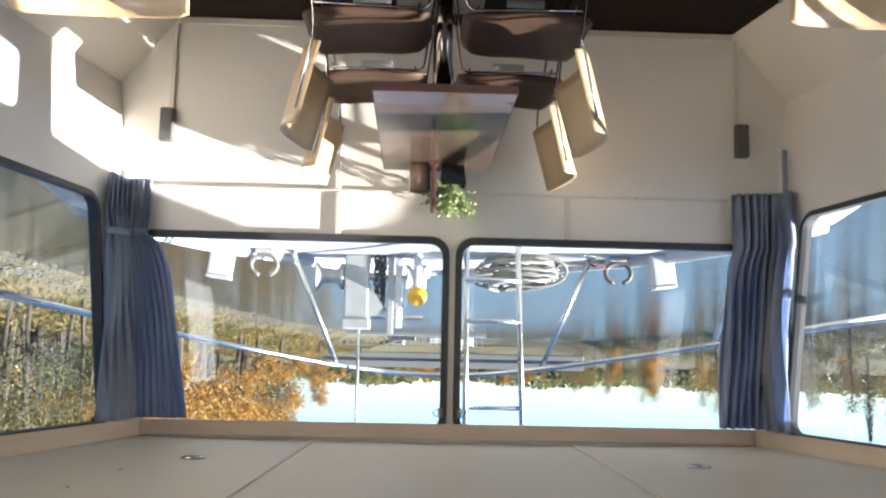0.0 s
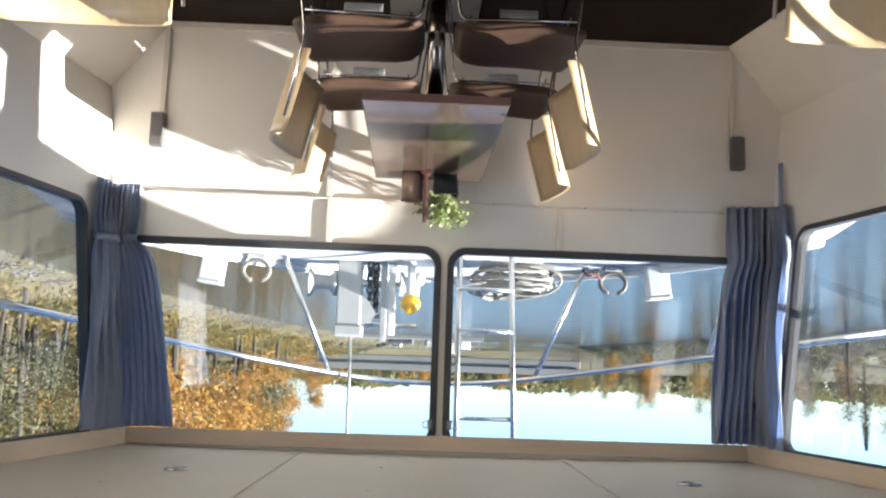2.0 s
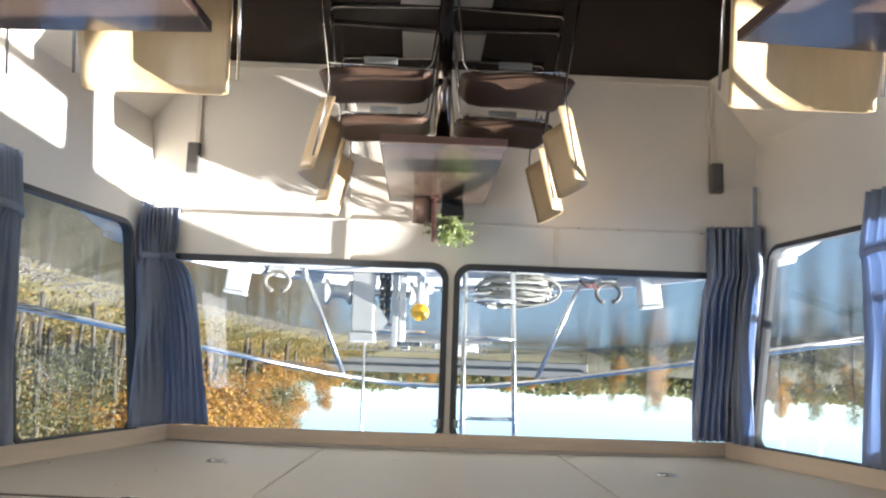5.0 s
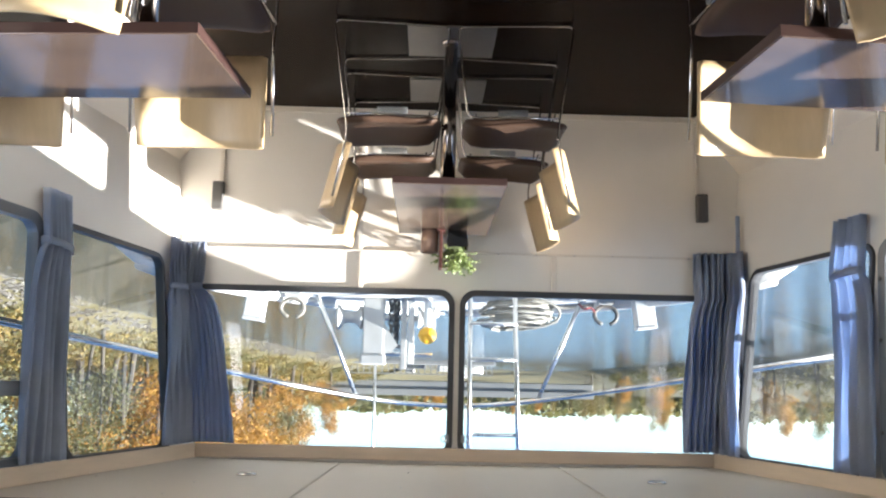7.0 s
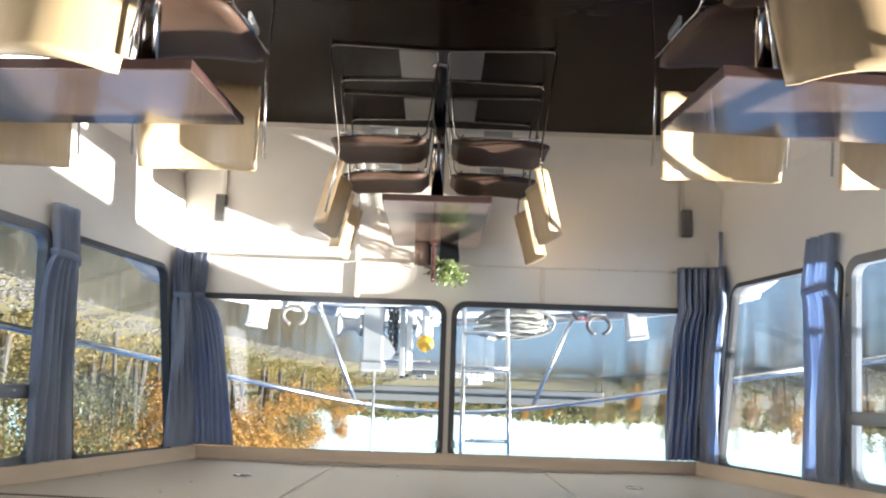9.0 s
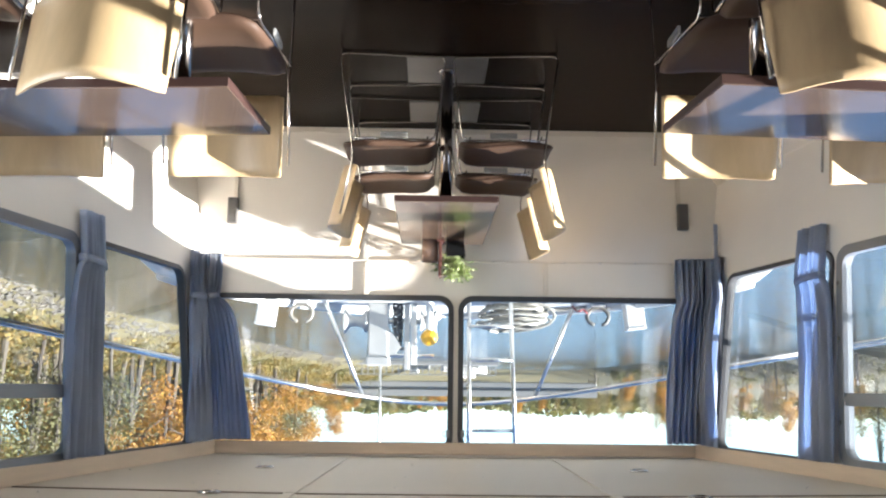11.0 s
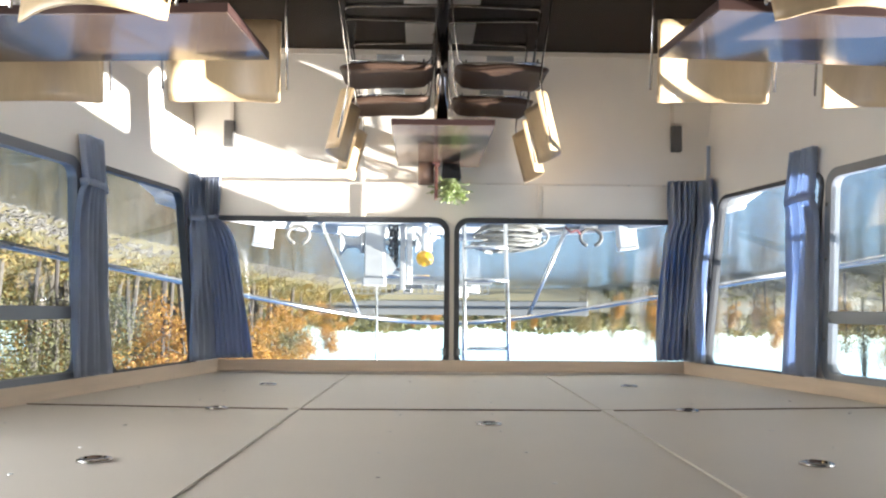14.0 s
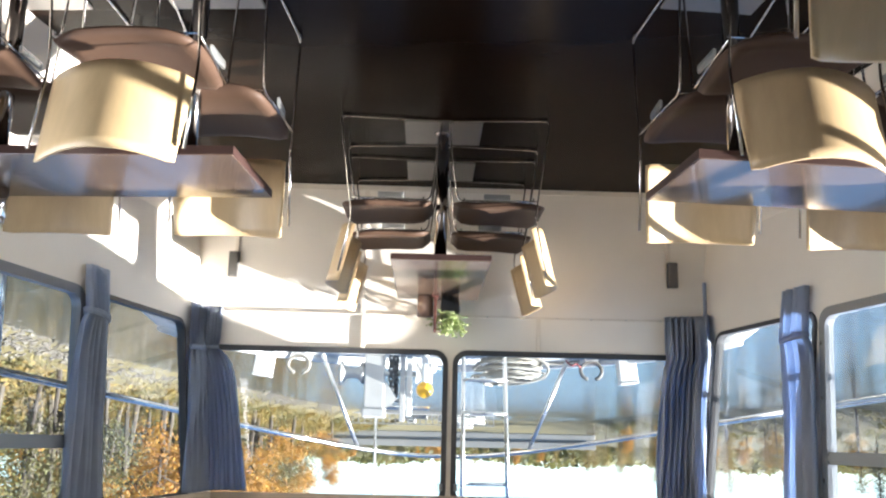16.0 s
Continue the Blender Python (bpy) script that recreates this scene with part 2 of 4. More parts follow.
def rounded(pts, r, n=5, closed=False):
    """A polyline with its corners rounded."""
    pts = [Vector(p) for p in pts]
    out = []
    cnt = len(pts)
    for i, p in enumerate(pts):
        if not closed and i in (0, cnt - 1):
            out.append(p)
            continue
        a, b = pts[i - 1] - p, pts[(i + 1) % cnt] - p
        k = min(r, a.length * 0.48, b.length * 0.48)
        s, e = p + a.normalized() * k, p + b.normalized() * k
        for j in range(n + 1):
            t = j / n
            out.append(s * (1 - t) ** 2 + p * 2 * t * (1 - t) + e * t ** 2)
    return out


def tube(pts, r, seg=8, closed=False, radii=None, bm=None):
    pts = [Vector(p) for p in pts]
    own = bmesh.new() if bm is None else bm
    rings = []
    cnt = len(pts)
    up = Vector((0, 0, 1))
    prev = None
    for i, p in enumerate(pts):
        if closed:
            d = pts[(i + 1) % cnt] - pts[i - 1]
        else:
            d = pts[min(i + 1, cnt - 1)] - pts[max(i - 1, 0)]
        d.normalize()
        if prev is None:
            side = d.cross(up if abs(d.z) < 0.9 else Vector((1, 0, 0))).normalized()
        else:
            side = (prev - d * prev.dot(d)).normalized()
        prev = side
        other = d.cross(side)
        rad = radii[i] if radii else r
        rings.append([own.verts.new(p + (side * math.cos(2 * math.pi * j / seg) + other * math.sin(2 * math.pi * j / seg)) * rad) for j in range(seg)])
    for i in range(cnt if closed else cnt - 1):
        a, b = rings[i], rings[(i + 1) % cnt]
        for j in range(seg):
            own.faces.new((a[j], a[(j + 1) % seg], b[(j + 1) % seg], b[j]))
    if not closed:
        own.faces.new(rings[0][::-1])
        own.faces.new(rings[-1])
    return own


def lathe(profile, seg=24, bm=None, centre=(0, 0, 0)):
    own = bmesh.new() if bm is None else bm
    rings = []
    for r, z in profile:
        rings.append([own.verts.new((centre[0] + r * math.cos(2 * math.pi * j / seg), centre[1] + r * math.sin(2 * math.pi * j / seg), centre[2] + z)) for j in range(seg)])
    for a, b in zip(rings, rings[1:]):
        for j in range(seg):
            own.faces.new((a[j], a[(j + 1) % seg], b[(j + 1) % seg], b[j]))
    own.faces.new(rings[0][::-1])
    own.faces.new(rings[-1])
    return own


def round_rect(u0, u1, v0, v1, r, n=6):
    pts = []
    for cu, cv, a0 in ((u1 - r, v1 - r, 0), (u0 + r, v1 - r, 90), (u0 + r, v0 + r, 180), (u1 - r, v0 + r, 270)):
        for j in range(n + 1):
            a = radians(a0 + 90 * j / n)
            pts.append((cu + r * math.cos(a), cv + r * math.sin(a)))
    return pts


def panel(outer, holes, place, thick):
    """A sheet of that thickness with openings through it. place(u, v, d) gives the point, d metres behind the face."""
    bm = bmesh.new()
    loops = [outer] + holes
    for d in (0.0, thick):
        edges = []
        for lp in loops:
            vs = [bm.verts.new(place(u, v, d)) for u, v in lp]
            edges += [bm.edges.new((vs[i], vs[(i + 1) % len(vs)])) for i in range(len(vs))]
        bmesh.ops.triangle_fill(bm, use_beauty=True, use_dissolve=False, edges=edges)
    for lp in loops:
        a = [bm.verts.new(place(u, v, 0)) for u, v in lp]
        b = [bm.verts.new(place(u, v, thick)) for u, v in lp]
        for i in range(len(lp)):
            j = (i + 1) % len(lp)
            bm.faces.new((a[i], a[j], b[j], b[i]))
    bmesh.ops.remove_doubles(bm, verts=bm.verts[:], dist=1e-5)
    return bm


def ring(outer, inner, place, d0, d1):
    """A frame between two loops with equal counts, from depth d0 to d1."""
    bm = bmesh.new()
    cnt = len(outer)
    v = [[bm.verts.new(place(u, w, d)) for u, w in lp] for lp, d in ((outer, d0), (inner, d0), (inner, d1), (outer, d1))]
    for k in range(4):
        a, b = v[k], v[(k + 1) % 4]
        for i in range(cnt):
            j = (i + 1) % cnt
            bm.faces.new((a[i], a[j], b[j], b[i]))
    return bm


# ---------------------------------------------------------------- the saloon's shell
AFT, KNEE_Y = -8.0, -4.6
Z_KNUCKLE, Z_HEAD, Z_CEIL = 0.335, 1.912, 2.0


def half(y, z):
    """Half the saloon's breadth at y and height z."""
    run = 0.17 * min(-y, -KNEE_Y)
    if z < Z_KNUCKLE:
        return 1.365 + (1.61 - 1.365) * z / Z_KNUCKLE + run
    return 1.61 - 0.111 * (z - Z_KNUCKLE) + run


def structure(name, bm, material, label, smooth=False):
    return tagged(link(name, bm, material, None, smooth), label, name.split("_")[0], "", "structure")


def prism(outline, z0, z1):
    bm = bmesh.new()
    a = [bm.verts.new((x, y, z0)) for x, y in outline]
    b = [bm.verts.new((x, y, z1)) for x, y in outline]
    bm.faces.new(a)
    bm.faces.new(b)
    for i in range(len(a)):
        j = (i + 1) % len(a)
        bm.faces.new((a[i], a[j], b[j], b[i]))
    return bm


structure("floor", prism([(-half(0, 0) - 0.1, 0.1), (half(0, 0) + 0.1, 0.1), (half(KNEE_Y, 0) + 0.1, KNEE_Y), (half(KNEE_Y, 0) + 0.1, AFT - 0.1),
                          (-half(KNEE_Y, 0) - 0.1, AFT - 0.1), (-half(KNEE_Y, 0) - 0.1, KNEE_Y)], -0.06, 0.0), M_FLOOR, "dark brown glossy vinyl saloon floor")

# front wall with its two windows
FW = {"right": (0.034, 1.495), "left": (-1.495, -0.018)}
F_SILL, W_TOP, F_TOP = 1.055, 1.918, 1.960
front_outer = [(-1.366, 0), (1.366, 0), (1.61, Z_KNUCKLE), (1.425, 2.0), (-1.425, 2.0), (-1.61, Z_KNUCKLE)]


def front_place(u, v, d):
    return (u, d, v)


wall_front = structure("wall_front", panel(front_outer, [round_rect(a, b, F_SILL, F_TOP, 0.075) for a, b in FW.values()], front_place, 0.03), M_WALL,
                       "cream laminate front wall with two windows")
n_win = 0


def window(place, u0, u1, v0, v1, r, thick, bar=None, frame_mat=M_RUBBER, label="", wide=0.034):
    """A framed pane in an opening."""
    global n_win
    n_win += 1
    w = thing(f"window_{n_win}", label, "window", kind="structure")
    wf = part("window_frame", ring(round_rect(u0 - 0.012, u1 + 0.012, v0 - 0.012, v1 + 0.012, r + 0.012), round_rect(u0 + wide - 0.012, u1 - wide + 0.012, v0 + wide - 0.012, v1 - wide + 0.012, r - 0.012),
                              place, -0.012, thick + 0.004), frame_mat, w, "", False)
    levels = [(v0, v1)] if bar is None else [(v0, bar - 0.028), (bar + 0.028, v1)]
    if bar is not None:
        bm = bmesh.new()
        for dv, e in ((0, 0.028), (0, 0.012)):
            d0 = -0.006 if e == 0.028 else -0.016
            q = [place(u, bar + s, d) for d in (d0, thick * 0.5) for u, s in ((u0 + 0.02, -e), (u1 - 0.02, -e), (u1 - 0.02, e), (u0 + 0.02, e))]
            vs = [bm.verts.new(p) for p in q]
            for f in ((0, 1, 2, 3), (4, 5, 6, 7), (0, 1, 5, 4), (1, 2, 6, 5), (2, 3, 7, 6), (3, 0, 4, 7)):
                bm.faces.new([vs[i] for i in f])
        part("crossbar", bm, M_ALU, w, "grey aluminium crossbar")
        for vv in (v0 + 0.16, v0 + 0.42, bar + 0.1):
            for uu in (u1 - 0.004, u0 + 0.004):
                sc = part("frame_screw", lathe([(0.001, 0.0), (0.009, 0.001), (0.010, 0.006), (0.004, 0.009)], 10), M_BOXGREY, wf)
                a3, b3 = Vector(place(uu, vv, -0.0115)), Vector(place(uu, vv, -0.1))
                sc.rotation_mode = "QUATERNION"
                sc.rotation_quaternion = (b3 - a3).to_track_quat("Z", "Y")
                sc.location = a3
    for a, b in levels:
        bm = bmesh.new()
        lp = round_rect(u0 + 0.008, u1 - 0.008, a + 0.008, b - 0.008, max(0.02, r - 0.02))
        d = thick * 0.3
        fc = bm.faces.new([bm.verts.new(place(u, v, d)) for u, v in lp])
        fc.normal_update()
        if fc.normal.dot(Vector(place(u0, a, -1)) - Vector(place(u0, a, 1))) < 0:
            fc.normal_flip()
        p = part("pane", bm, M_GLASS, w, flip=False)
        p.visible_shadow = False
    return w


for key, (a, b) in FW.items():
    window(front_place, a, b, F_SILL, F_TOP, 0.075, 0.03, label="front window with a dark rubber gasket and rounded corners", wide=0.032)

for x, z in ((0.052, 1.862), (-0.036, 1.862)):
    ct = thing("window_catch", "small grey window catch on the window frame", "window catch", pose(x, -0.0125, z), "window catches")
    part("plate", box(-0.011, 0.011, -0.006, 0.0, -0.022, 0.022, 0.003), M_ALU, ct)
    part("pull_ring", tube([(0.016 * math.cos(a) + (0.016 if x > 0 else -0.016), -0.010, 0.016 * math.sin(a)) for a in [2 * math.pi * i / 18 for i in range(18)]], 0.0028, 6, True), M_CHROME, ct, "", True)

# side walls, leaning, with windows
SIDE_W = {-1: [(-1.195, -0.230, None), (-2.60, -1.285, 1.63), (-3.60, -2.78, 1.63)], 1: [(-1.20, -0.275, None), (-2.68, -1.375, 1.63), (-4.20, -2.86, 1.63)]}
AFT_W = [(-6.1, -4.9, 1.63), (-7.6, -6.4, 1.63)]
S_SILL, S_THICK, RAKE = 0.935, 0.028, 0.10
for side, s in (("left", -1), ("right", 1)):
    def side_place(u, v, d, s=s):
        return (s * (half(u, v) + d), u, v)

    wins = SIDE_W[s]

    def raked_place(u, v, d, s=s):
        # the windows with a crossbar lean aft towards the top
        return side_place(u + RAKE * (1.41 - v), v, d, s)

    outer = [(0.03, Z_KNUCKLE), (0.03, 2.0), (KNEE_Y, 2.0), (KNEE_Y, Z_KNUCKLE)]
    holes = [[(u + (RAKE * (1.41 - v) if bar else 0), v) for u, v in round_rect(a, b, S_SILL, W_TOP, 0.07)] for a, b, bar in wins]
    aft_holes = [[(u + RAKE * (1.41 - v), v) for u, v in round_rect(a, b, S_SILL, W_TOP, 0.07)] for a, b, _ in AFT_W]
    structure(f"wall_{side}", panel(outer, holes, side_place, S_THICK), M_WALL, "leaning cream laminate side wall with windows")
    structure(f"wall_aft_{side}", panel([(KNEE_Y, Z_KNUCKLE), (KNEE_Y, 2.0), (AFT, 2.0), (AFT, Z_KNUCKLE)], aft_holes,
                                            side_place, S_THICK), M_WALL, "cream laminate aft side wall with windows")
    for a, b, bar in wins + AFT_W:
        window(raked_place if bar else side_place, a, b, S_SILL, W_TOP, 0.07, S_THICK, bar, M_RUBBER if bar is None else M_ALU,
               "side window with a dark rubber gasket" if bar is None else "side window in a grey aluminium frame with a crossbar", wide=0.024 if bar is None else 0.045)
    bm = bmesh.new()
    rows = [[bm.verts.new((s * (half(y, z) + d), y, z)) for y in (0.06, KNEE_Y, AFT)] for z, d in ((-0.02, -0.015), (Z_KNUCKLE, 0), (Z_KNUCKLE, 0.06), (-0.02, 0.06))]
    for a, b in zip(rows, rows[1:] + rows[:1]):
        for i in range(2):
            bm.faces.new((a[i], a[i + 1], b[i + 1], b[i]))
    structure(f"wall_lower_{side}", bm, M_WALL_LOW, "sloping cream hull lining panel above the floor")

structure("wall_aft", box(-half(AFT, 0.4) - 0.06, half(AFT, 0.4) + 0.06, AFT - 0.06, AFT, 0, 2.0), M_WALL, "plain cream aft wall")

# ceiling panels with grooves, in one mesh; the outer panels fall a little towards the sides
bm = bmesh.new()
ys = [0.03, -1.87, -3.90, KNEE_Y, -6.6, AFT - 0.06]


def ceil_z(x):
    return Z_CEIL - 0.015 * max(0.0, abs(x) - 0.6)


def strip_x(i, y):
    """The two fore-and-aft joints run slightly askew."""
    return (-0.571 - 0.017 * y, 0.640 - 0.024 * y)[i]


def slab(bm, quad, z0, z1):
    v = [bm.verts.new((x, y, ceil_z(x) + dz)) for dz in (z0, z1) for x, y in quad]
    for fc in ((0, 1, 2, 3), (4, 5, 6, 7), (0, 1, 5, 4), (1, 2, 6, 5), (2, 3, 7, 6), (3, 0, 4, 7)):
        bm.faces.new([v[i] for i in fc])


for y1, y0 in zip(ys, ys[1:]):
    ha, hb = half(y1, 2.0) + 0.03, half(y0, 2.0) + 0.03
    la, lb, ra, rb = strip_x(0, y1), strip_x(0, y0), strip_x(1, y1), strip_x(1, y0)
    for xa, xb, xd, xc in ((-ha, la - 0.003, lb - 0.003, -hb), (la + 0.003, ra - 0.003, rb - 0.003, lb + 0.003), (ra + 0.003, ha, hb, rb + 0.003)):
        slab(bm, [(xa, y1 - 0.005), (xb, y1 - 0.005), (xd, y0 + 0.005), (xc, y0 + 0.005)], 0.0, 0.03)
    for xa, xb, xd, xc in ((-ha, -0.6, -0.6, -hb), (-0.6, 0.6, 0.6, -0.6), (0.6, ha, hb, 0.6)):
        slab(bm, [(xa, y1), (xb, y1), (xd, y0), (xc, y0)], 0.03, 0.06)
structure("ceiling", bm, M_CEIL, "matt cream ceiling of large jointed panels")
for i in range(2):
    bm = bmesh.new()
    for y1, y0 in ((-0.05, -1.86), (-1.88, -3.89), (-3.91, -7.9)):
        xs = [strip_x(i, y1), strip_x(i, y0)]
        slab(bm, [(xs[0] - 0.020, y1), (xs[0] + 0.020, y1), (xs[1] + 0.020, y0), (xs[1] - 0.020, y0)], -0.006, -0.0005)
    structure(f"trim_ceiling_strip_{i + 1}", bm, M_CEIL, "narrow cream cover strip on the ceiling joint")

# dark strip painting the cross joint's shadow line, broken where the long strips pass
h = half(-1.87, 1.99) - 0.03
for i, (xa, xb) in enumerate(((-h, strip_x(0, -1.87) - 0.024), (strip_x(0, -1.87) + 0.024, strip_x(1, -1.87) - 0.024), (strip_x(1, -1.87) + 0.024, h))):
    bm = bmesh.new()
    slab(bm, [(xa, -1.863), (xb, -1.863), (xb, -1.877), (xa, -1.877)], -0.0045, -0.0004)
    structure(f"trim_ceiling_joint_{i + 1}", bm, M_JOINT_SHADE, "thin brown strip painting the shadow line of the ceiling cross joint")

# header boards under the ceiling
structure("trim_header_front", box(-1.412, 1.412, -0.022, -0.0135, Z_HEAD, Z_CEIL - 0.018, 0.002), M_TRIM, "pale wood header board over the front windows")
for side, s in (("left", -1), ("right", 1)):
    bm = bmesh.new()
    secs = []
    for y in (-0.003, KNEE_Y, AFT):
        h = half(y, 1.95)
        secs.append([bm.verts.new((s * hx, y, z)) for hx, z in ((h - 0.024, Z_HEAD), (h - 0.024, ceil_z(h) - 0.001), (h - 0.015, ceil_z(h) - 0.001), (h - 0.015, Z_HEAD))])
    for a, b in zip(secs, secs[1:]):
        for i in range(4):
            bm.faces.new((a[i], a[(i + 1) % 4], b[(i + 1) % 4], b[i]))
    bm.faces.new(secs[0])
    bm.faces.new(secs[-1])
    structure(f"trim_header_{side}", bm, M_TRIM, "pale wood header board over the side windows")

# front wall details
structure("baseboard", box(-1.35, 1.35, -0.014, -0.002, 0.0, 0.032, 0.002), M_STRIP, "low cream skirting on the front wall")
ledge = structure("trim_ledge", box(-1.40, 1.40, -0.010, -0.001, 0.826, 0.838, 0.002), M_STRIP, "thin cream joint strip with screws across the front wall")
for i in range(13):
    x = -1.3 + i * 2.6 / 12
    part("screw", lathe([(0.001, -0.002), (0.006, -0.001), (0.006, 0.0), (0.001, 0.0)], 8), M_STEEL, ledge).matrix_basis = pose(x, -0.0105, 0.832, 90, 0, 0)
for i, x in enumerate((0.553, -0.535)):
    structure(f"trim_batten_{i + 1}", box(x - 0.014, x + 0.014, -0.012, -0.001, 0.84, 1.042, 0.003), M_STRIP, "short upright cream batten under the front window")
structure("trim_batten_3", box(0.547, 0.575, -0.010, -0.001, 0.035, 0.824, 0.003), M_STRIP, "upright cream batten on the front wall")

for x, lab in ((1.375, 0), (-1.38, 1)):
    sp = thing("wall_speaker", "small dark grey box on the front wall with a cable duct", "wall box", pose(x, 0, 0), "boxes on the front wall")
    part("housing", box(-0.031, 0.031, -0.045, -0.001, 0.462, 0.622, 0.005), M_BOXGREY, sp)
    part("grille", box(-0.025, 0.025, -0.048, -0.0445, 0.470, 0.614, 0.002), M_BOXGREY, sp)
    part("cable_duct", box(-0.012 - (0.012 if x > 0 else -0.02), 0.012 - (0.012 if x > 0 else -0.02), -0.018, -0.001, 0.034, 0.461, 0.003), M_STRIP, sp, "cream cable duct")

# recessed ceiling spots
spot = None
for x, y in ((0.97, -0.83), (-0.88, -0.83), (0.98, -1.90), (-0.85, -1.90), (-0.04, -2.29), (1.02, -3.05), (-0.82, -3.07)):
    m = pose(x, y, ceil_z(x))
    if spot is None:
        spot = thing("ceiling_spot", "small round chrome ceiling spotlight, unlit", "ceiling light", m, "ceiling spotlights")
        part("bezel", lathe([(0.026, -0.001), (0.030, -0.010), (0.042, -0.007), (0.045, -0.001)], 28), M_CHROME, spot, "chrome ring", True)
        part("lens", lathe([(0.004, -0.004), (0.025, -0.0035), (0.025, -0.001), (0.004, -0.001)], 20), M_CLIP, spot)
    else:
        copy_thing(spot, m)
bm = bmesh.new()
rnd = random.Random(5)
for x in (-1.4, -0.96, -0.09, 0.28, 1.14, 1.56):
    for y in (-0.55, -1.15, -1.62, -2.02, -2.43, -2.84, -3.26, -3.8):
        lathe([(0.0005, -0.003), (0.006, -0.002), (0.007, -0.0003), (0.0005, -0.0003)], 8, bm, (x + rnd.uniform(-.03, .03), y + rnd.uniform(-.04, .04), ceil_z(x)))
tagged(link("ceiling_screws", bm, M_STEEL), "small screw heads in the ceiling panels", "screws", "", "stuff")


# ---------------------------------------------------------------- curtains
def curtain(place, u0a, u1a, u0b, u1b, z0, z1, tie, folds, seed, label, pinch=0.0, depth=0.035):
    """A gathered curtain. place(u, v, d); a: edges at the lower hem, b: edges at the top; tie: height of the tie-back."""
    rn = random.Random(seed)
    nu, nv = folds * 8, 34
    ph = [rn.uniform(0, 6.28) for _ in range(4)]
    t = thing("curtain", label, "curtain", group="window curtains")
    bm = bmesh.new()
    grid = []
    for j in range(nv + 1):
        v = j / nv
        z = z0 + (z1 - z0) * v
        # the cloth hangs wide from the top, is gathered at the tie and spreads a little below
        k = max(0.0, (z - tie) / (z1 - tie)) if z > tie else 0
        e = k ** 0.5
        g = 1 - pinch * math.exp(-((z - tie) / 0.05) ** 2)
        a, b = u0a + (u0b - u0a) * e, u1a + (u1b - u1a) * e
        mid = (a + b) / 2
        row = []
        for i in range(nu + 1):
            u = i / nu
            w = mid + (a + (b - a) * u - mid) * g
            fold = math.sin(u * folds * 2 * math.pi + ph[0] + 0.7 * math.sin(3 * u + ph[1] + v * 1.2))
            fold += 0.35 * math.sin(u * folds * 3.3 * math.pi + ph[2] + 2 * v)
            amp = depth * (0.55 + 0.45 * (1 - abs(v - 0.5))) * (0.7 + 0.3 * g)
            row.append(bm.verts.new(place(w + 0.006 * math.sin(z * 9 + i * 0.7), z, -(depth * 1.7 + amp * fold))))
        grid.append(row)
    for a, b in zip(grid, grid[1:]):
        for i in range(nu):
            bm.faces.new((a[i], a[i + 1], b[i + 1], b[i]))
    cl = part("cloth", bm, M_CURTAIN, t, "", True)
    so = cl.modifiers.new("thick", "SOLIDIFY")
    so.thickness = 0.0025
    if pinch < 0.04:
        return t
    w0, w1 = (u0a + u1a) / 2 - abs(u1a - u0a) / 2 * (1 - pinch) * 1.02, (u0a + u1a) / 2 + abs(u1a - u0a) / 2 * (1 - pinch) * 1.02
    band = []
    for i in range(24):
        an = 2 * math.pi * i / 24
        band.append(((w0 + w1) / 2 + (w1 - w0) / 2 * 1.04 * math.cos(an), -depth * 1.7 - (depth * 1.75) * math.sin(an)))
    bm = bmesh.new()
    rows = [[bm.verts.new(place(u, tie + dz + 0.012 * math.cos(i * 0.26), d)) for i, (u, d) in enumerate(band)] for dz in (-0.016, 0.016)]
    for i in range(24):
        bm.faces.new((rows[0][i], rows[0][(i + 1) % 24], rows[1][(i + 1) % 24], rows[1][i]))
    tb = part("tieback", bm, M_CURTAIN, cl, "narrow blue cloth tie", True)
    so = tb.modifiers.new("thick", "SOLIDIFY")
    so.thickness = 0.003
    return t


def corner_place(u, v, d):
    # past the corner the cloth turns aft along the side wall
    lim = half(-0.05, v) - 0.03
    over = abs(u) - lim
    if over <= 0:
        return (u, d - 0.01, v)
    y = -0.055 - 2.2 * over + 0.3 * (d + 0.045)
    return (math.copysign(half(y, v) - 0.035 + (d + 0.045) * 0.8, u), y, v)


def right_place(u, v, d):
    return (half(u, v) + d, u, v)


def left_place(u, v, d):
    return (-half(u, v) - d, u, v)


curtain(corner_place, 1.415, 1.605, 1.20, 1.57, 0.812, 1.905, 1.072, 11, 1, "blue curtain tied back beside the front window", 0.14, 0.021)
curtain(corner_place, -1.60, -1.315, -1.54, -1.225, 0.812, 1.905, 1.09, 9, 2, "blue sunlit curtain hanging beside the front window", 0.03, 0.038)
curtain(right_place, -1.375, -1.205, -1.565, -1.29, 0.822, 1.905, 1.05, 5, 3, "blue curtain tied back between two side windows", 0.05, 0.026)
curtain(left_place, -1.19, -0.99, -1.34, -1.11, 0.80, 1.905, 1.06, 4, 4, "blue sunlit curtain tied back between two side windows", 0.05, 0.026)
bm = tube([(-1.555, -0.10, 0.60), (-1.55, -0.11, 0.75), (-1.54, -0.11, 0.95)], 0.012, 8)
tagged(link("curtain_strap", bm, M_CURTAIN, None, True), "narrow blue cloth strap hanging in the wall corner", "strap")


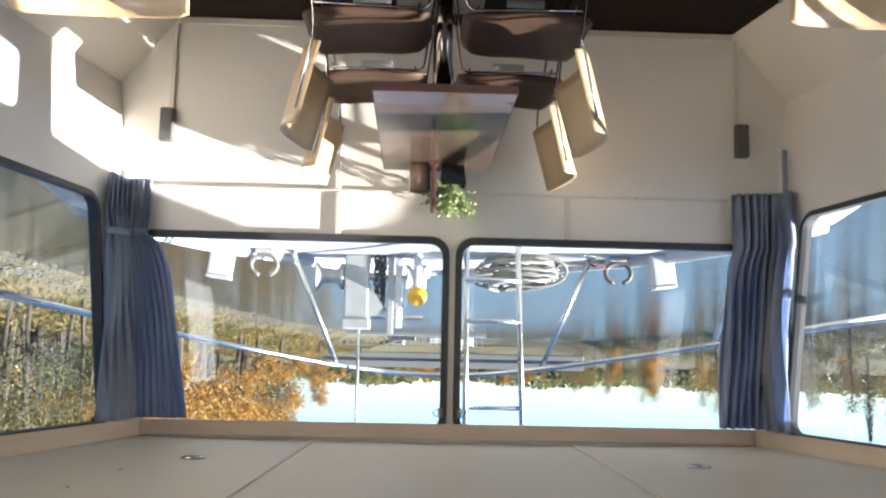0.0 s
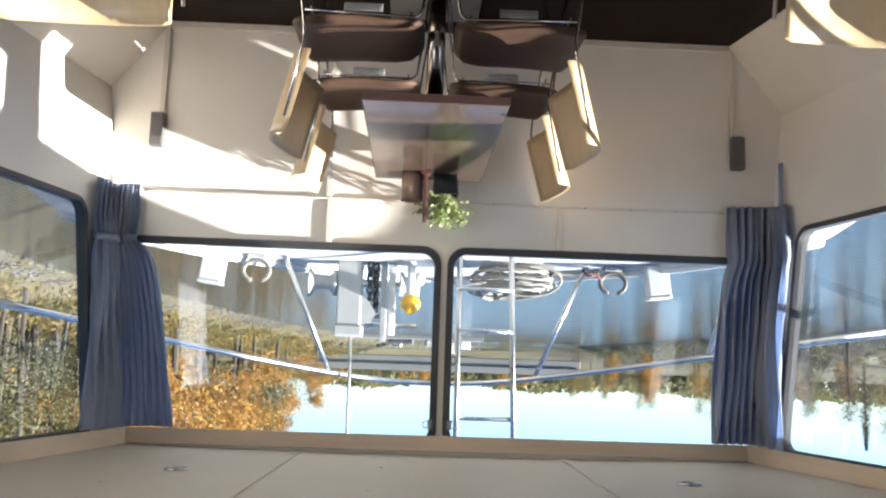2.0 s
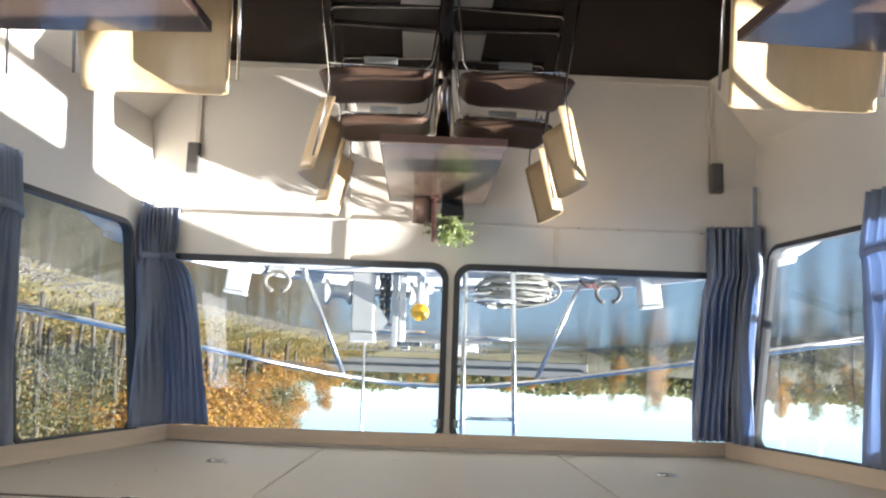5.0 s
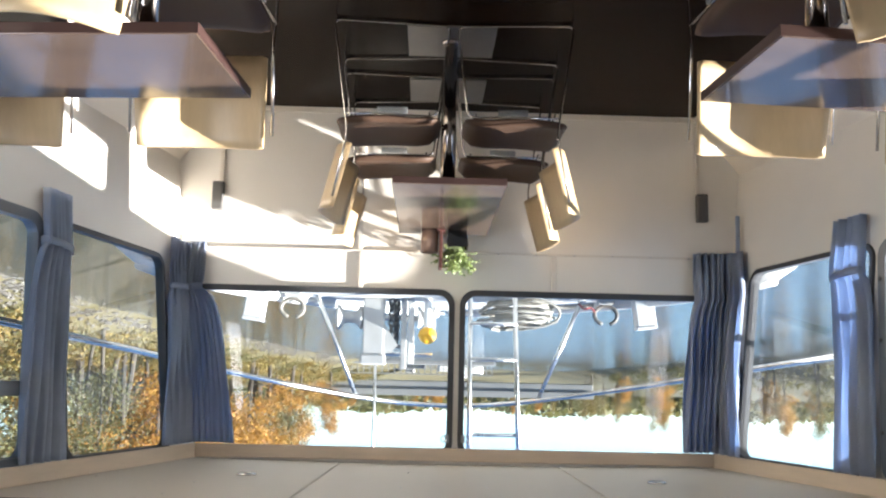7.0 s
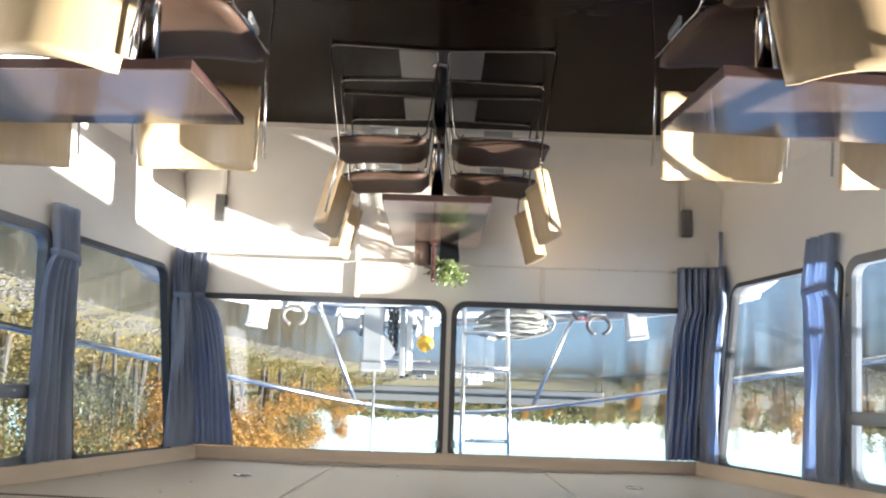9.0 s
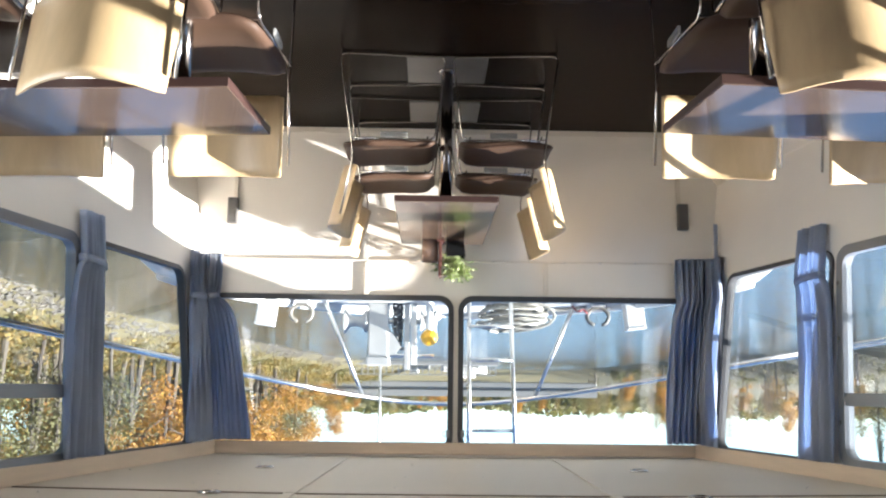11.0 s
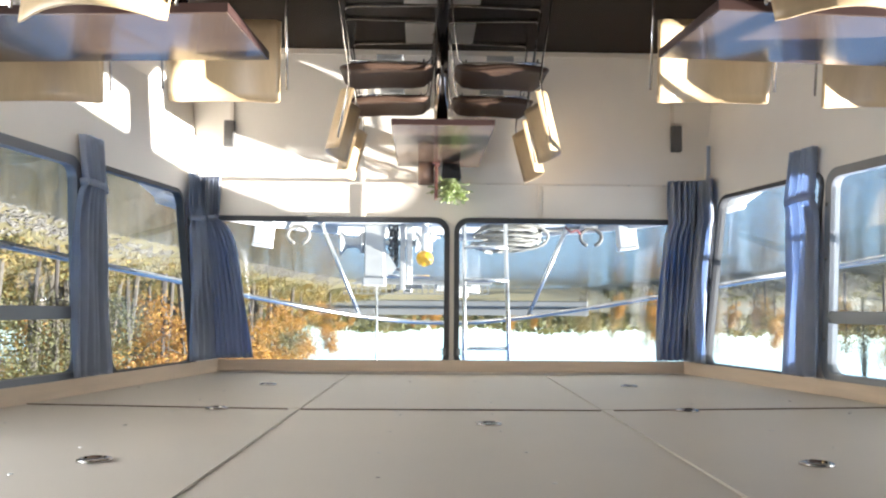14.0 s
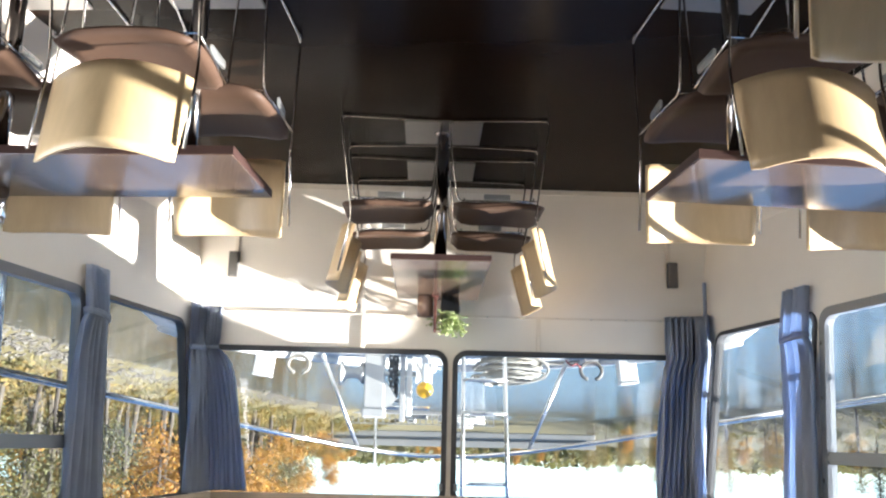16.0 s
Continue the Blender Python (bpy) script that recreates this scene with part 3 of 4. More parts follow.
# ---------------------------------------------------------------- chairs
def make_chair(m, label):
    c = thing("chair", label, "chair", m, "saloon chairs")
    # seat: padded, dished, with a rolled front edge
    n = 14
    bm = bmesh.new()
    top, bot = [], []
    for j in range(n + 1):
        v = j / n
        ra, rb = [], []
        for i in range(n + 1):
            u = i / n
            x, y = (u - 0.5) * 0.45, -0.240 + v * 0.460
            # superellipse corners
            k = 0.16 * max(0, abs(u - 0.5) * 2 - 0.55) ** 2
            y2 = y + (k if v < 0.5 else -k) * abs(v - 0.5) * 2
            x2 = x * (1.0 - 0.15 * v ** 1.6) * (1 - 0.14 * max(0, abs(v - 0.5) * 2 - 0.6) ** 1.5 * 2)
            edge = min(u, 1 - u, v, 1 - v)
            round_ = 0.020 * (1 - min(1, edge / 0.07)) ** 2
            z = 0.452 - round_ + 0.022 * (abs(u - 0.5) * 2) ** 2.2 - 0.030 * max(0, v - 0.75) ** 1.3 * 4 - 0.012 * math.sin(math.pi * v)
            ra.append(bm.verts.new((x2, y2, z)))
            rb.append(bm.verts.new((x2 * 0.97, y2 * 0.98, z - 0.034 + round_ * 1.2)))
        top.append(ra)
        bot.append(rb)
    for j in range(n):
        for i in range(n):
            bm.faces.new((top[j][i], top[j][i + 1], top[j + 1][i + 1], top[j + 1][i]))
            bm.faces.new((bot[j][i], bot[j + 1][i], bot[j + 1][i + 1], bot[j][i + 1]))
    for i in range(n):
        for a, b in (((0, i), (0, i + 1)), ((n, i), (n, i + 1)), ((i, 0), (i + 1, 0)), ((i, n), (i + 1, n))):
            bm.faces.new((top[a[0]][a[1]], top[b[0]][b[1]], bot[b[0]][b[1]], bot[a[0]][a[1]]))
    part("seat", bm, M_SEAT, c, "dusty brown padded vinyl seat", True)
    # moulded plywood back, curved in plan and leaning
    bm = bmesh.new()
    nu, nv = 18, 8
    sheets = []
    for th in (0.0, -0.010):
        g = []
        for j in range(nv + 1):
            v = j / nv
            r_ = []
            for i in range(nu + 1):
                u = i / nu * 2 - 1
                w = 0.216 - 0.012 * v
                cz = 0.006 * max(0, abs(u) - 0.93) / 0.07
                z = 0.545 + 0.291 * v + (-(cz) if v > 0.5 else cz) * abs(v - 0.5) * 2 - 0.026 * (1 - u * u) + 0.012
                y = -0.236 - 0.070 * v + 0.078 * u * u + th * (1 - 0.1 * u * u)
                r_.append(bm.verts.new((u * w, y, z)))
            g.append(r_)
        sheets.append(g)
    f, k = sheets
    for j in range(nv):
        for i in range(nu):
            bm.faces.new((f[j][i], f[j][i + 1], f[j + 1][i + 1], f[j + 1][i]))
            bm.faces.new((k[j][i], k[j + 1][i], k[j + 1][i + 1], k[j][i + 1]))
    for i in range(nu):
        for j in (0, nv):
            bm.faces.new((f[j][i], f[j][i + 1], k[j][i + 1], k[j][i]))
    for j in range(nv):
        for i in (0, nu):
            bm.faces.new((f[j][i], f[j + 1][i], k[j + 1][i], k[j][i]))
    back = part("backrest", bm, M_PLY, c, "curved blond plywood backrest", True)
    for p in back.data.polygons[2 * nu * nv:]:
        p.use_smooth = False
    # one bent rod on each side: back post, floor runner, front leg, seat rail
    for s in (-1, 1):
        x = s * 0.229
        xf = s * 0.188
        pts = [(x, -0.232, 0.800), (x, -0.180, 0.52), (x, -0.190, 0.44), (x, -0.255, 0.008), (xf, 0.255, 0.008), (xf, 0.205, 0.425), (s * 0.205, 0.06, 0.428), (x, -0.185, 0.432)]
        sf = part("side_frame", tube(rounded(pts, 0.035), 0.0047, 8), M_CHROME, c, "", True)
        part("foot_pad", box(x - 0.008, x + 0.008, -0.245, -0.205, 0.0, 0.010, 0.002), M_BLACK, sf)
        bm = box(s * 0.217 - 0.005, s * 0.217 + 0.005, -0.055, 0.075, 0.396, 0.402, 0.002)
        merge(bm, box(s * 0.217 - 0.005, s * 0.217 + 0.005, -0.055, 0.075, 0.416, 0.423, 0.002))
        merge(bm, box(s * 0.217 - 0.002, s * 0.217 + 0.002, -0.054, 0.074, 0.4025, 0.4155, 0.001))
        for yy in (-0.055, -0.010, 0.069):
            merge(bm, box(s * 0.217 - 0.005, s * 0.217 + 0.005, yy, yy + 0.006, 0.4022, 0.4158, 0.001))
        part("linking_clip", bm, M_CLIP, sf, "clear ribbed plastic linking clip")
    for y, z in ((0.17, 0.412), (-0.17, 0.416)):
        part("cross_bar", tube([(-0.228 + 0.11 * (y + 0.17), y, z), (0.228 - 0.11 * (y + 0.17), y, z)], 0.0042, 8), M_CHROME, c)
    return c


LAB = "chrome rod chair, brown seat, blond plywood back"
first = make_chair(pose(0.362, -1.02, 0, 0, 0, 90), LAB + ", at the middle table")
for x, y, r in ((0.370, -0.375, 91), (-0.182, -1.02, -90), (-0.190, -0.375, -91)):
    copy_thing(first, pose(x, y, 0, 0, 0, r))
for x, y, r in ((0.93, -2.345, 180), (1.585, -2.31, 178), (1.065, -2.765, 5), (1.68, -2.72, 4), (-0.865, -2.425, 180), (-1.49, -2.38, 182), (-0.915, -2.845, -4), (-1.53, -2.80, -4), (-0.75, -4.06, 188)):
    tagged(copy_thing(first, pose(x, y, 0, 0, 0, r)), LAB + ", at a side table")


# ---------------------------------------------------------------- tables
def make_table(m, label):
    t = thing("table", label, "table", m, "saloon tables")
    part("tabletop", box(-0.242, 0.242, -0.597, 0.597, 0.711, 0.740, 0.003), M_TABLE, t, "glossy red-brown laminate top")
    part("edging", ring([(-0.245, -0.6), (0.245, -0.6), (0.245, 0.6), (-0.245, 0.6)], [(-0.2415, -0.5965), (0.2415, -0.5965), (0.2415, 0.5965), (-0.2415, 0.5965)], lambda u, v, d: (u, v, d), 0.710, 0.738), M_TABEDGE, t, "dark edge band")
    for y in (-0.365, 0.305):
        col = part("column", lathe([(0.030, 0.012), (0.030, 0.70)], 24), M_COLUMN, t, "dark polished steel column", True)
        col.location = (0, y, 0)
        part("base_plate", box(-0.2, 0.2, y - 0.175, y + 0.175, 0.0, 0.010, 0.003), M_DULL, t, "flat square steel base plate")
        part("collar", lathe([(0.045, 0.010), (0.045, 0.016), (0.032, 0.030)], 24), M_COLUMN, t, "", True).location = (0, y, 0)
        part("top_bracket", box(-0.12, 0.12, y - 0.12, y + 0.12, 0.700, 0.7105, 0.002), M_SEATBASE, t)
    return t


tab = make_table(pose(0.098, -0.665, 0), "narrow red-brown laminate table on chrome columns, set lengthwise")
ctab = copy_thing(tab, pose(1.352, -2.500, 0, 0, 0, 94.3 - 180))
tagged(ctab, "narrow red-brown laminate table on chrome columns, end to the side wall")
ctab = copy_thing(tab, pose(-1.230, -2.590, 0, 0, 0, 85.5))
tagged(ctab, "narrow red-brown laminate table on chrome columns, end to the side wall")

# on the middle table
pot = thing("potted_plant", "small leafy green plant in a square black pot on the table", "plant", pose(0.022, -0.16, 0.74))
bm = bmesh.new()
for w0, w1, z0, z1 in ((0.050, 0.060, 0.0, 0.092),):
    v = [bm.verts.new((sx * w, sy * w, z)) for z, w in ((z0, w0), (z1, w1), (z1, w1 - 0.006), (0.07, w1 - 0.008)) for sx, sy in ((-1, -1), (1, -1), (1, 1), (-1, 1))]
    for k in range(3):
        for i in range(4):
            bm.faces.new((v[k * 4 + i], v[k * 4 + (i + 1) % 4], v[k * 4 + 4 + (i + 1) % 4], v[k * 4 + 4 + i]))
    bm.faces.new(v[:4])
part("pot", bm, M_BLACK, pot, "square black glazed pot")
part("soil", box(-0.0515, 0.0515, -0.0515, 0.0515, 0.06, 0.0705), M_SOIL, pot)
rn = random.Random(11)
bm_s, bm_l = bmesh.new(), bmesh.new()
for k in range(74):
    a, reach, hgt = rn.uniform(0, 6.28), rn.uniform(0.03, 0.135), rn.uniform(0.07, 0.20)
    p0 = Vector((rn.uniform(-.02, .02), rn.uniform(-.02, .02), 0.068))
    p2 = p0 + Vector((math.cos(a) * reach, math.sin(a) * reach, hgt - reach * 0.5))
    p1 = (p0 + p2) / 2 + Vector((0, 0, 0.045))
    pts = [p0 * (1 - t) ** 2 + p1 * 2 * t * (1 - t) + p2 * t * t for t in (0, .25, .5, .75, 1)]
    tube(pts, 0.0011, 4, bm=bm_s)
    for t in (0.35, 0.5, 0.62, 0.74, 0.86, 0.95, 1.0):
        c = p0 * (1 - t) ** 2 + p1 * 2 * t * (1 - t) + p2 * t * t
        for s in range(2):
            d = Vector((rn.uniform(-1, 1), rn.uniform(-1, 1), rn.uniform(-0.3, 0.8))).normalized()
            sd = d.cross(Vector((rn.uniform(-1, 1), rn.uniform(-1, 1), 1))).normalized()
            L, W = rn.uniform(0.013, 0.023), rn.uniform(0.006, 0.011)
            up = d.cross(sd) * 0.002
            bm_l.faces.new([bm_l.verts.new(q) for q in (c, c + d * L * 0.5 + sd * W + up, c + d * L, c + d * L * 0.5 - sd * W + up)])
part("stem", bm_s, M_LEAF, pot)
part("foliage", bm_l, M_LEAF, pot, "many small yellow-green leaves")

hold = thing("candle_holder", "round reddish brown glass candle holder on the table", "candle holder", pose(0.172, -0.19, 0.74))
part("glass_body", lathe([(0.040, 0.0), (0.046, 0.004), (0.048, 0.125), (0.045, 0.125), (0.042, 0.012), (0.002, 0.010)], 28), M_CUP, hold, "", True)
part("candle", lathe([(0.030, 0.013), (0.030, 0.055), (0.003, 0.057)], 20), M_SEAT, hold)
brd = thing("menu_stand", "upright mahogany menu board standing on the table", "menu stand", pose(0.112, -0.20, 0.74))
part("board", box(-0.009, 0.009, -0.055, 0.055, 0.012, 0.215, 0.003), M_BOARD, brd)
part("foot", box(-0.022, 0.022, -0.06, 0.06, 0.0, 0.014, 0.003), M_BOARD, brd)

shk = thing("steel_canister", "polished steel table canister standing at the table edge", "canister", pose(1.705, -2.335, 0.7402))
part("body", lathe([(0.030, 0.0), (0.033, 0.003), (0.033, 0.105), (0.028, 0.112)], 24), M_CHROME, shk, "", True)
part("cap", lathe([(0.029, 0.112), (0.029, 0.126), (0.012, 0.132)], 24), M_STEEL, shk, "", True)


# ---------------------------------------------------------------- foredeck and rails outside
DZ = 0.90


def deck_half(y):
    """Half the hull's breadth outside at y."""
    if y < 0:
        return 1.83 + 0.17 * min(-y, 4.6)
    return 1.83 * (1 - (y / 2.95) ** 2.4) if y < 2.95 else 0.0


def hull_shell():
    bm = bmesh.new()
    ysl = [AFT - 0.4, -6, -4.6, -3, -1.5, 0, 0.5, 1.0, 1.5, 2.0, 2.4, 2.7, 2.88, 2.95]
    for s in (-1, 1):
        rows = []
        for y in ysl:
            h = deck_half(y)
            top = 0.52 if y < 0 else DZ + 0.03
            rows.append([bm.verts.new((s * max(0.01, h - dx), y, z)) for dx, z in ((0.25 + 0.25 * (y > 0), -0.9), (0.05, 0.2), (0.0, top), (0.03, top), (0.04, top - 0.05))])
        for a, b in zip(rows, rows[1:]):
            for i in range(4):
                bm.faces.new((a[i], a[i + 1], b[i + 1], b[i]))
    return bm


hull = thing("boat_hull", "white hull and foredeck outside the saloon windows", "boat", kind="structure")
# unseen overhang and boards, added to cut the sun at the side windows' tops
part("roof", prism([(-half(0, 2) - 0.24, 0.12), (half(0, 2) + 0.24, 0.12), (half(KNEE_Y, 2) + 0.24, KNEE_Y), (half(KNEE_Y, 2) + 0.24, AFT - 0.1),
                    (-half(KNEE_Y, 2) - 0.24, AFT - 0.1), (-half(KNEE_Y, 2) - 0.24, KNEE_Y)], Z_CEIL + 0.062, Z_CEIL + 0.10), M_WHITE, hull, "unseen white cabin roof, its overhanging eaves added to block sun")
for s in (-1, 1):
    bm = bmesh.new()
    secs = [[bm.verts.new((s * (half(y, 2) + dx), y, z)) for dx, z in ((0.205, 1.955), (0.24, 1.955), (0.24, Z_CEIL + 0.061), (0.205, Z_CEIL + 0.061))] for y in (0.12, KNEE_Y, AFT - 0.1)]
    for a, b in zip(secs, secs[1:]):
        for i in range(4):
            bm.faces.new((a[i], a[(i + 1) % 4], b[(i + 1) % 4], b[i]))
    part("eaves_shade_board", bm, M_WHITE, hull, "unseen white board along the eaves, added to block high sun")
part("shell", hull_shell(), M_WHITE, hull, "", True)
bm = bmesh.new()
ysl = [0.065, 0.5, 1.0, 1.5, 2.0, 2.4, 2.7, 2.9]
rows = [[bm.verts.new((s * deck_half(y) * 0.985, y, z)) for s, z in ((-1, DZ), (1, DZ), (1, DZ - 0.05), (-1, DZ - 0.05))] for y in ysl]
for a, b in zip(rows, rows[1:]):
    for i in range(4):
        bm.faces.new((a[i], a[(i + 1) % 4], b[(i + 1) % 4], b[i]))
part("foredeck", bm, M_DECK, hull, "pale grey non-slip foredeck")
for s in (-1, 1):
    bm = bmesh.new()
    rows = [[bm.verts.new((s * x, y, z)) for x, z in ((half(y, 0.5) + 0.062, 0.50), (deck_half(y) - 0.005, 0.50), (deck_half(y) - 0.005, 0.46), (half(y, 0.5) + 0.062, 0.46))] for y in (0.06, -2.3, -4.6, AFT)]
    for a, b in zip(rows, rows[1:]):
        for i in range(4):
            bm.faces.new((a[i], a[(i + 1) % 4], b[(i + 1) % 4], b[i]))
    part("side_deck", bm, M_DECK, hull)
bm = bmesh.new()
for s in (-1, 1):
    pts = [(s * deck_half(y), y, DZ + 0.035) for y in (0.1, 0.5, 1.0, 1.4, 1.8, 2.2, 2.5, 2.75, 2.9)]
    tube(pts, 0.028, 8, bm=bm)
part("toe_rail", bm, M_WHITE, hull, "white rounded toe rail", True)

railing = thing("bow_railing", "polished steel tube railing round the foredeck", "railing")
rail_half = [(2.50, -6.0, 1.14), (2.52, -4.4, 1.16), (2.02, -1.55, 1.335), (1.76, 0.0, 1.425), (1.56, 0.90, 1.495), (1.25, 1.42, 1.565), (0.70, 1.93, 1.665), (0.32, 2.24, 1.715), (0.0, 2.32, 1.725)]
pts = rounded([(-x, y, z) for x, y, z in rail_half] + [(x, y, z) for x, y, z in rail_half[::-1][1:]], 0.25, 4)
part("handrail", tube(pts, 0.0185, 10), M_CHROME, railing, "", True)
for s in (-1, 1):
    for (x, y, z), (bx, by, bz) in (((0.70, 1.93, 1.66), (1.01, 1.75, DZ)), ((1.555, 0.92, 1.495), (1.72, 0.85, DZ)), ((2.02, -1.55, 1.335), (2.06, -1.55, 0.5)), ((2.40, -3.8, 1.2), (2.44, -3.8, 0.5))):
        stn = part("stanchion", tube([(s * bx, by, bz), (s * x, y, z)], 0.016, 10), M_STEEL, railing, "", True)
        part("stanchion_foot", lathe([(0.035, 0), (0.035, 0.008), (0.018, 0.016)], 16), M_STEEL, stn).location = (s * bx, by, bz)
part("nav_pole", tube([(0.565, 1.95, DZ), (0.555, 1.95, 2.6)], 0.011, 8), M_STEEL, railing, "thin upright steel pole", True)

ladder = thing("boarding_ladder", "steel boarding ladder leaning up outside the window", "ladder")
for x0, x1 in ((-0.107, -0.110), (-0.394, -0.430)):
    part("stringer", tube([(x0, 0.78, DZ), (x1, 0.74, 2.25)], 0.0155, 10), M_STEEL, ladder, "", True)
for z in (1.17, 1.40, 1.875, 2.11):
    part("rung", tube([(-0.107, 0.76, z), (-0.41, 0.76, z)], 0.012, 8), M_STEEL, ladder, "", True)

ropes = thing("coiled_rope", "bleached white rope lying coiled on the foredeck", "rope")
bm = bmesh.new()
rn = random.Random(21)
for k in range(14):
    cx, cy = -0.52 + rn.uniform(-0.05, 0.05), 1.80 + rn.uniform(-0.05, 0.05)
    rx, ry, tl = rn.uniform(0.16, 0.31), rn.uniform(0.12, 0.22), rn.uniform(-0.10, 0.16)
    z0 = DZ + 0.022 + k * 0.012
    tube([(cx + rx * math.cos(a), cy + ry * math.sin(a), z0 + 0.05 * max(0, math.sin(a + tl * 9)) + rn.uniform(0, 0.012)) for a in [2 * math.pi * i / 36 for i in range(36)]], 0.0098, 6, True, bm=bm)
tube([(-0.62 + 0.22 * math.cos(a), 1.72 + 0.05 * math.sin(a), DZ + 0.11 + 0.10 * math.sin(a)) for a in [2 * math.pi * i / 40 for i in range(40)]], 0.0105, 6, True, bm=bm)
tube(rounded([(-0.75, 1.85, DZ + 0.05), (-0.95, 1.9, DZ + 0.04), (-1.1, 1.75, DZ + 0.03)], 0.1), 0.0125, 6, bm=bm)
part("coil", bm, M_ROPE, ropes, "", True)

# mooring chocks and boxes near the rail
for s, gap in ((1, 250), (-1, 275)):
    ch = thing("mooring_chock", "dark open ring mooring chock standing on the foredeck edge", "mooring chock", pose(s * 1.19, 1.72, DZ), "mooring chocks")
    arc = [(0.082 * math.cos(a) * 1.06, 0, 0.112 + 0.070 * math.sin(a)) for a in [radians(110 + 320 * i / 22) for i in range(23)]]
    part("open_ring", tube(arc, 0.0155, 10), M_BOXGREY if s < 0 else M_CHOCK, ch, "", True)
    part("foot", box(-0.06, 0.06, -0.03, 0.03, 0, 0.032, 0.006), M_GREYPAINT, ch)
    bx = thing("deck_box", "small white plastic box on the foredeck edge", "deck box", pose(s * (1.425 if s < 0 else 1.42), 1.55, DZ, 0, s * 7, 0), "deck boxes")
    part("case", box(-0.072, 0.072, -0.06, 0.06, 0.0, 0.205, 0.010), M_WHITE, bx)
    part("lid", box(-0.075, 0.075, -0.063, 0.063, 0.206, 0.226, 0.006), M_WHITE, bx)
    part("bracket", box(-0.02, 0.02, 0.06, 0.10, 0.0, 0.12, 0.004), M_STEEL, bx)
cord = tube(rounded([(-0.98, 1.7, DZ + 0.03), (-1.02, 1.68, DZ + 0.08), (-1.07, 1.7, DZ + 0.05), (-1.10, 1.7, DZ + 0.09)], 0.03), 0.008, 6)
tagged(link("red_cord", cord, M_RED, None, True), "short red cord lying by the chock", "cord")

# anchor windlass
wl = thing("anchor_windlass", "grey and white anchor windlass with chain on the foredeck", "windlass", pose(0, 2.0, DZ))
part("column", box(0.500, 0.668, -0.09, 0.09, 0.0, 0.50, 0.012), M_GREYPAINT, wl, "grey painted steel post")
part("column_head", box(0.488, 0.680, -0.10, 0.10, 0.44, 0.515, 0.012), M_GREYPAINT, wl)
bm = bmesh.new()
v = [bm.verts.new((x, y, z)) for y in (-0.075, -0.063) for x, z in ((0.53, 0.16), (0.50, 0.20), (0.395, 0.36), (0.44, 0.42), (0.53, 0.44))]
bm.faces.new(v[:5])
bm.faces.new(v[5:])
for i in range(5):
    bm.faces.new((v[i], v[(i + 1) % 5], v[5 + (i + 1) % 5], v[5 + i]))
part("gusset", bm, M_GREYPAINT, wl)
dr = part("drum", lathe([(0.09, -0.10), (0.09, -0.075), (0.05, -0.05), (0.042, 0.0), (0.05, 0.05), (0.10, 0.085), (0.10, 0.10)], 24), M_GREYPAINT, wl, "grey warping drum", True)
dr.matrix_basis = pose(0.775, 0, 0.15, 0, 90, 0)
dr = part("drum", lathe([(0.085, -0.07), (0.085, -0.05), (0.05, -0.02), (0.05, 0.02), (0.085, 0.055), (0.085, 0.07)], 24), M_WHITE, wl, "white warping drum", True)
dr.matrix_basis = pose(0.175, 0, 0.14, 0, 90, 0)
part("shaft", tube([(0.12, 0, 0.15), (0.86, 0, 0.15)], 0.022, 12), M_STEEL, wl, "", True)
part("lever", box(0.325, 0.372, -0.07, -0.05, 0.0, 0.545, 0.008), M_GREYPAINT, wl)
part("side_plate", box(0.268, 0.318, -0.06, 0.06, 0.0, 0.50, 0.010), M_WHITE, wl, "white side plate")
part("tie_rod", tube([(0.12, 0.02, 0.43), (0.66, 0.02, 0.43)], 0.014, 8), M_STEEL, wl)
part("tie_rod", tube([(0.30, 0.02, 0.37), (0.66, 0.02, 0.37)], 0.016, 8), M_GREYPAINT, wl)
part("motor", box(0.38, 0.47, -0.02, 0.10, 0.02, 0.10, 0.01), M_WHITE, wl)
for k in range(9):
    lk = part("chain_link", tube([(0.020 * math.cos(a), 0, 0.030 * math.sin(a)) for a in [2 * math.pi * i / 12 for i in range(12)]], 0.008, 6, True), M_GALV, wl, "", True)
    lk.matrix_basis = pose(0.445, -0.06 + 0.012 * (k % 2), 0.03 + k * 0.041, 0, 0, 90 * (k % 2) + 20)
    lk = part("chain_link", tube([(0.020 * math.cos(a), 0, 0.030 * math.sin(a)) for a in [2 * math.pi * i / 12 for i in range(12)]], 0.008, 6, True), M_GALV, wl, "", True)
    lk.matrix_basis = pose(0.405, -0.02 + 0.012 * (k % 2), 0.03 + k * 0.036, 0, 0, 90 * (k % 2) + 50)
buoy = thing("yellow_buoy", "small round yellow buoy resting against the windlass", "buoy", pose(0.165, 1.88, DZ))
bm = bmesh.new()
bmesh.ops.create_uvsphere(bm, u_segments=20, v_segments=14, radius=0.068)
bmesh.ops.translate(bm, vec=(0, 0, 0.285), verts=bm.verts[:])
part("float", bm, M_YELLOW, buoy, "", True)
part("seam_band", lathe([(0.067, 0.279), (0.071, 0.281), (0.071, 0.289), (0.067, 0.291)], 20), M_YELLOW, buoy)
part("stalk", lathe([(0.035, 0.0), (0.028, 0.02), (0.028, 0.225)], 14), M_WHITE, buoy, "white stalk")


# ---------------------------------------------------------------- lake, banks and far shore
def shore_right(y):
    return float(np.interp(y, [-60, -10, 5, 13, 20, 28, 36, 50, 64, 76, 90], [11, 9.5, 9.0, 9.2, 9.8, 9.2, 8.6, 7.6, 5.5, 2.5, 0]))


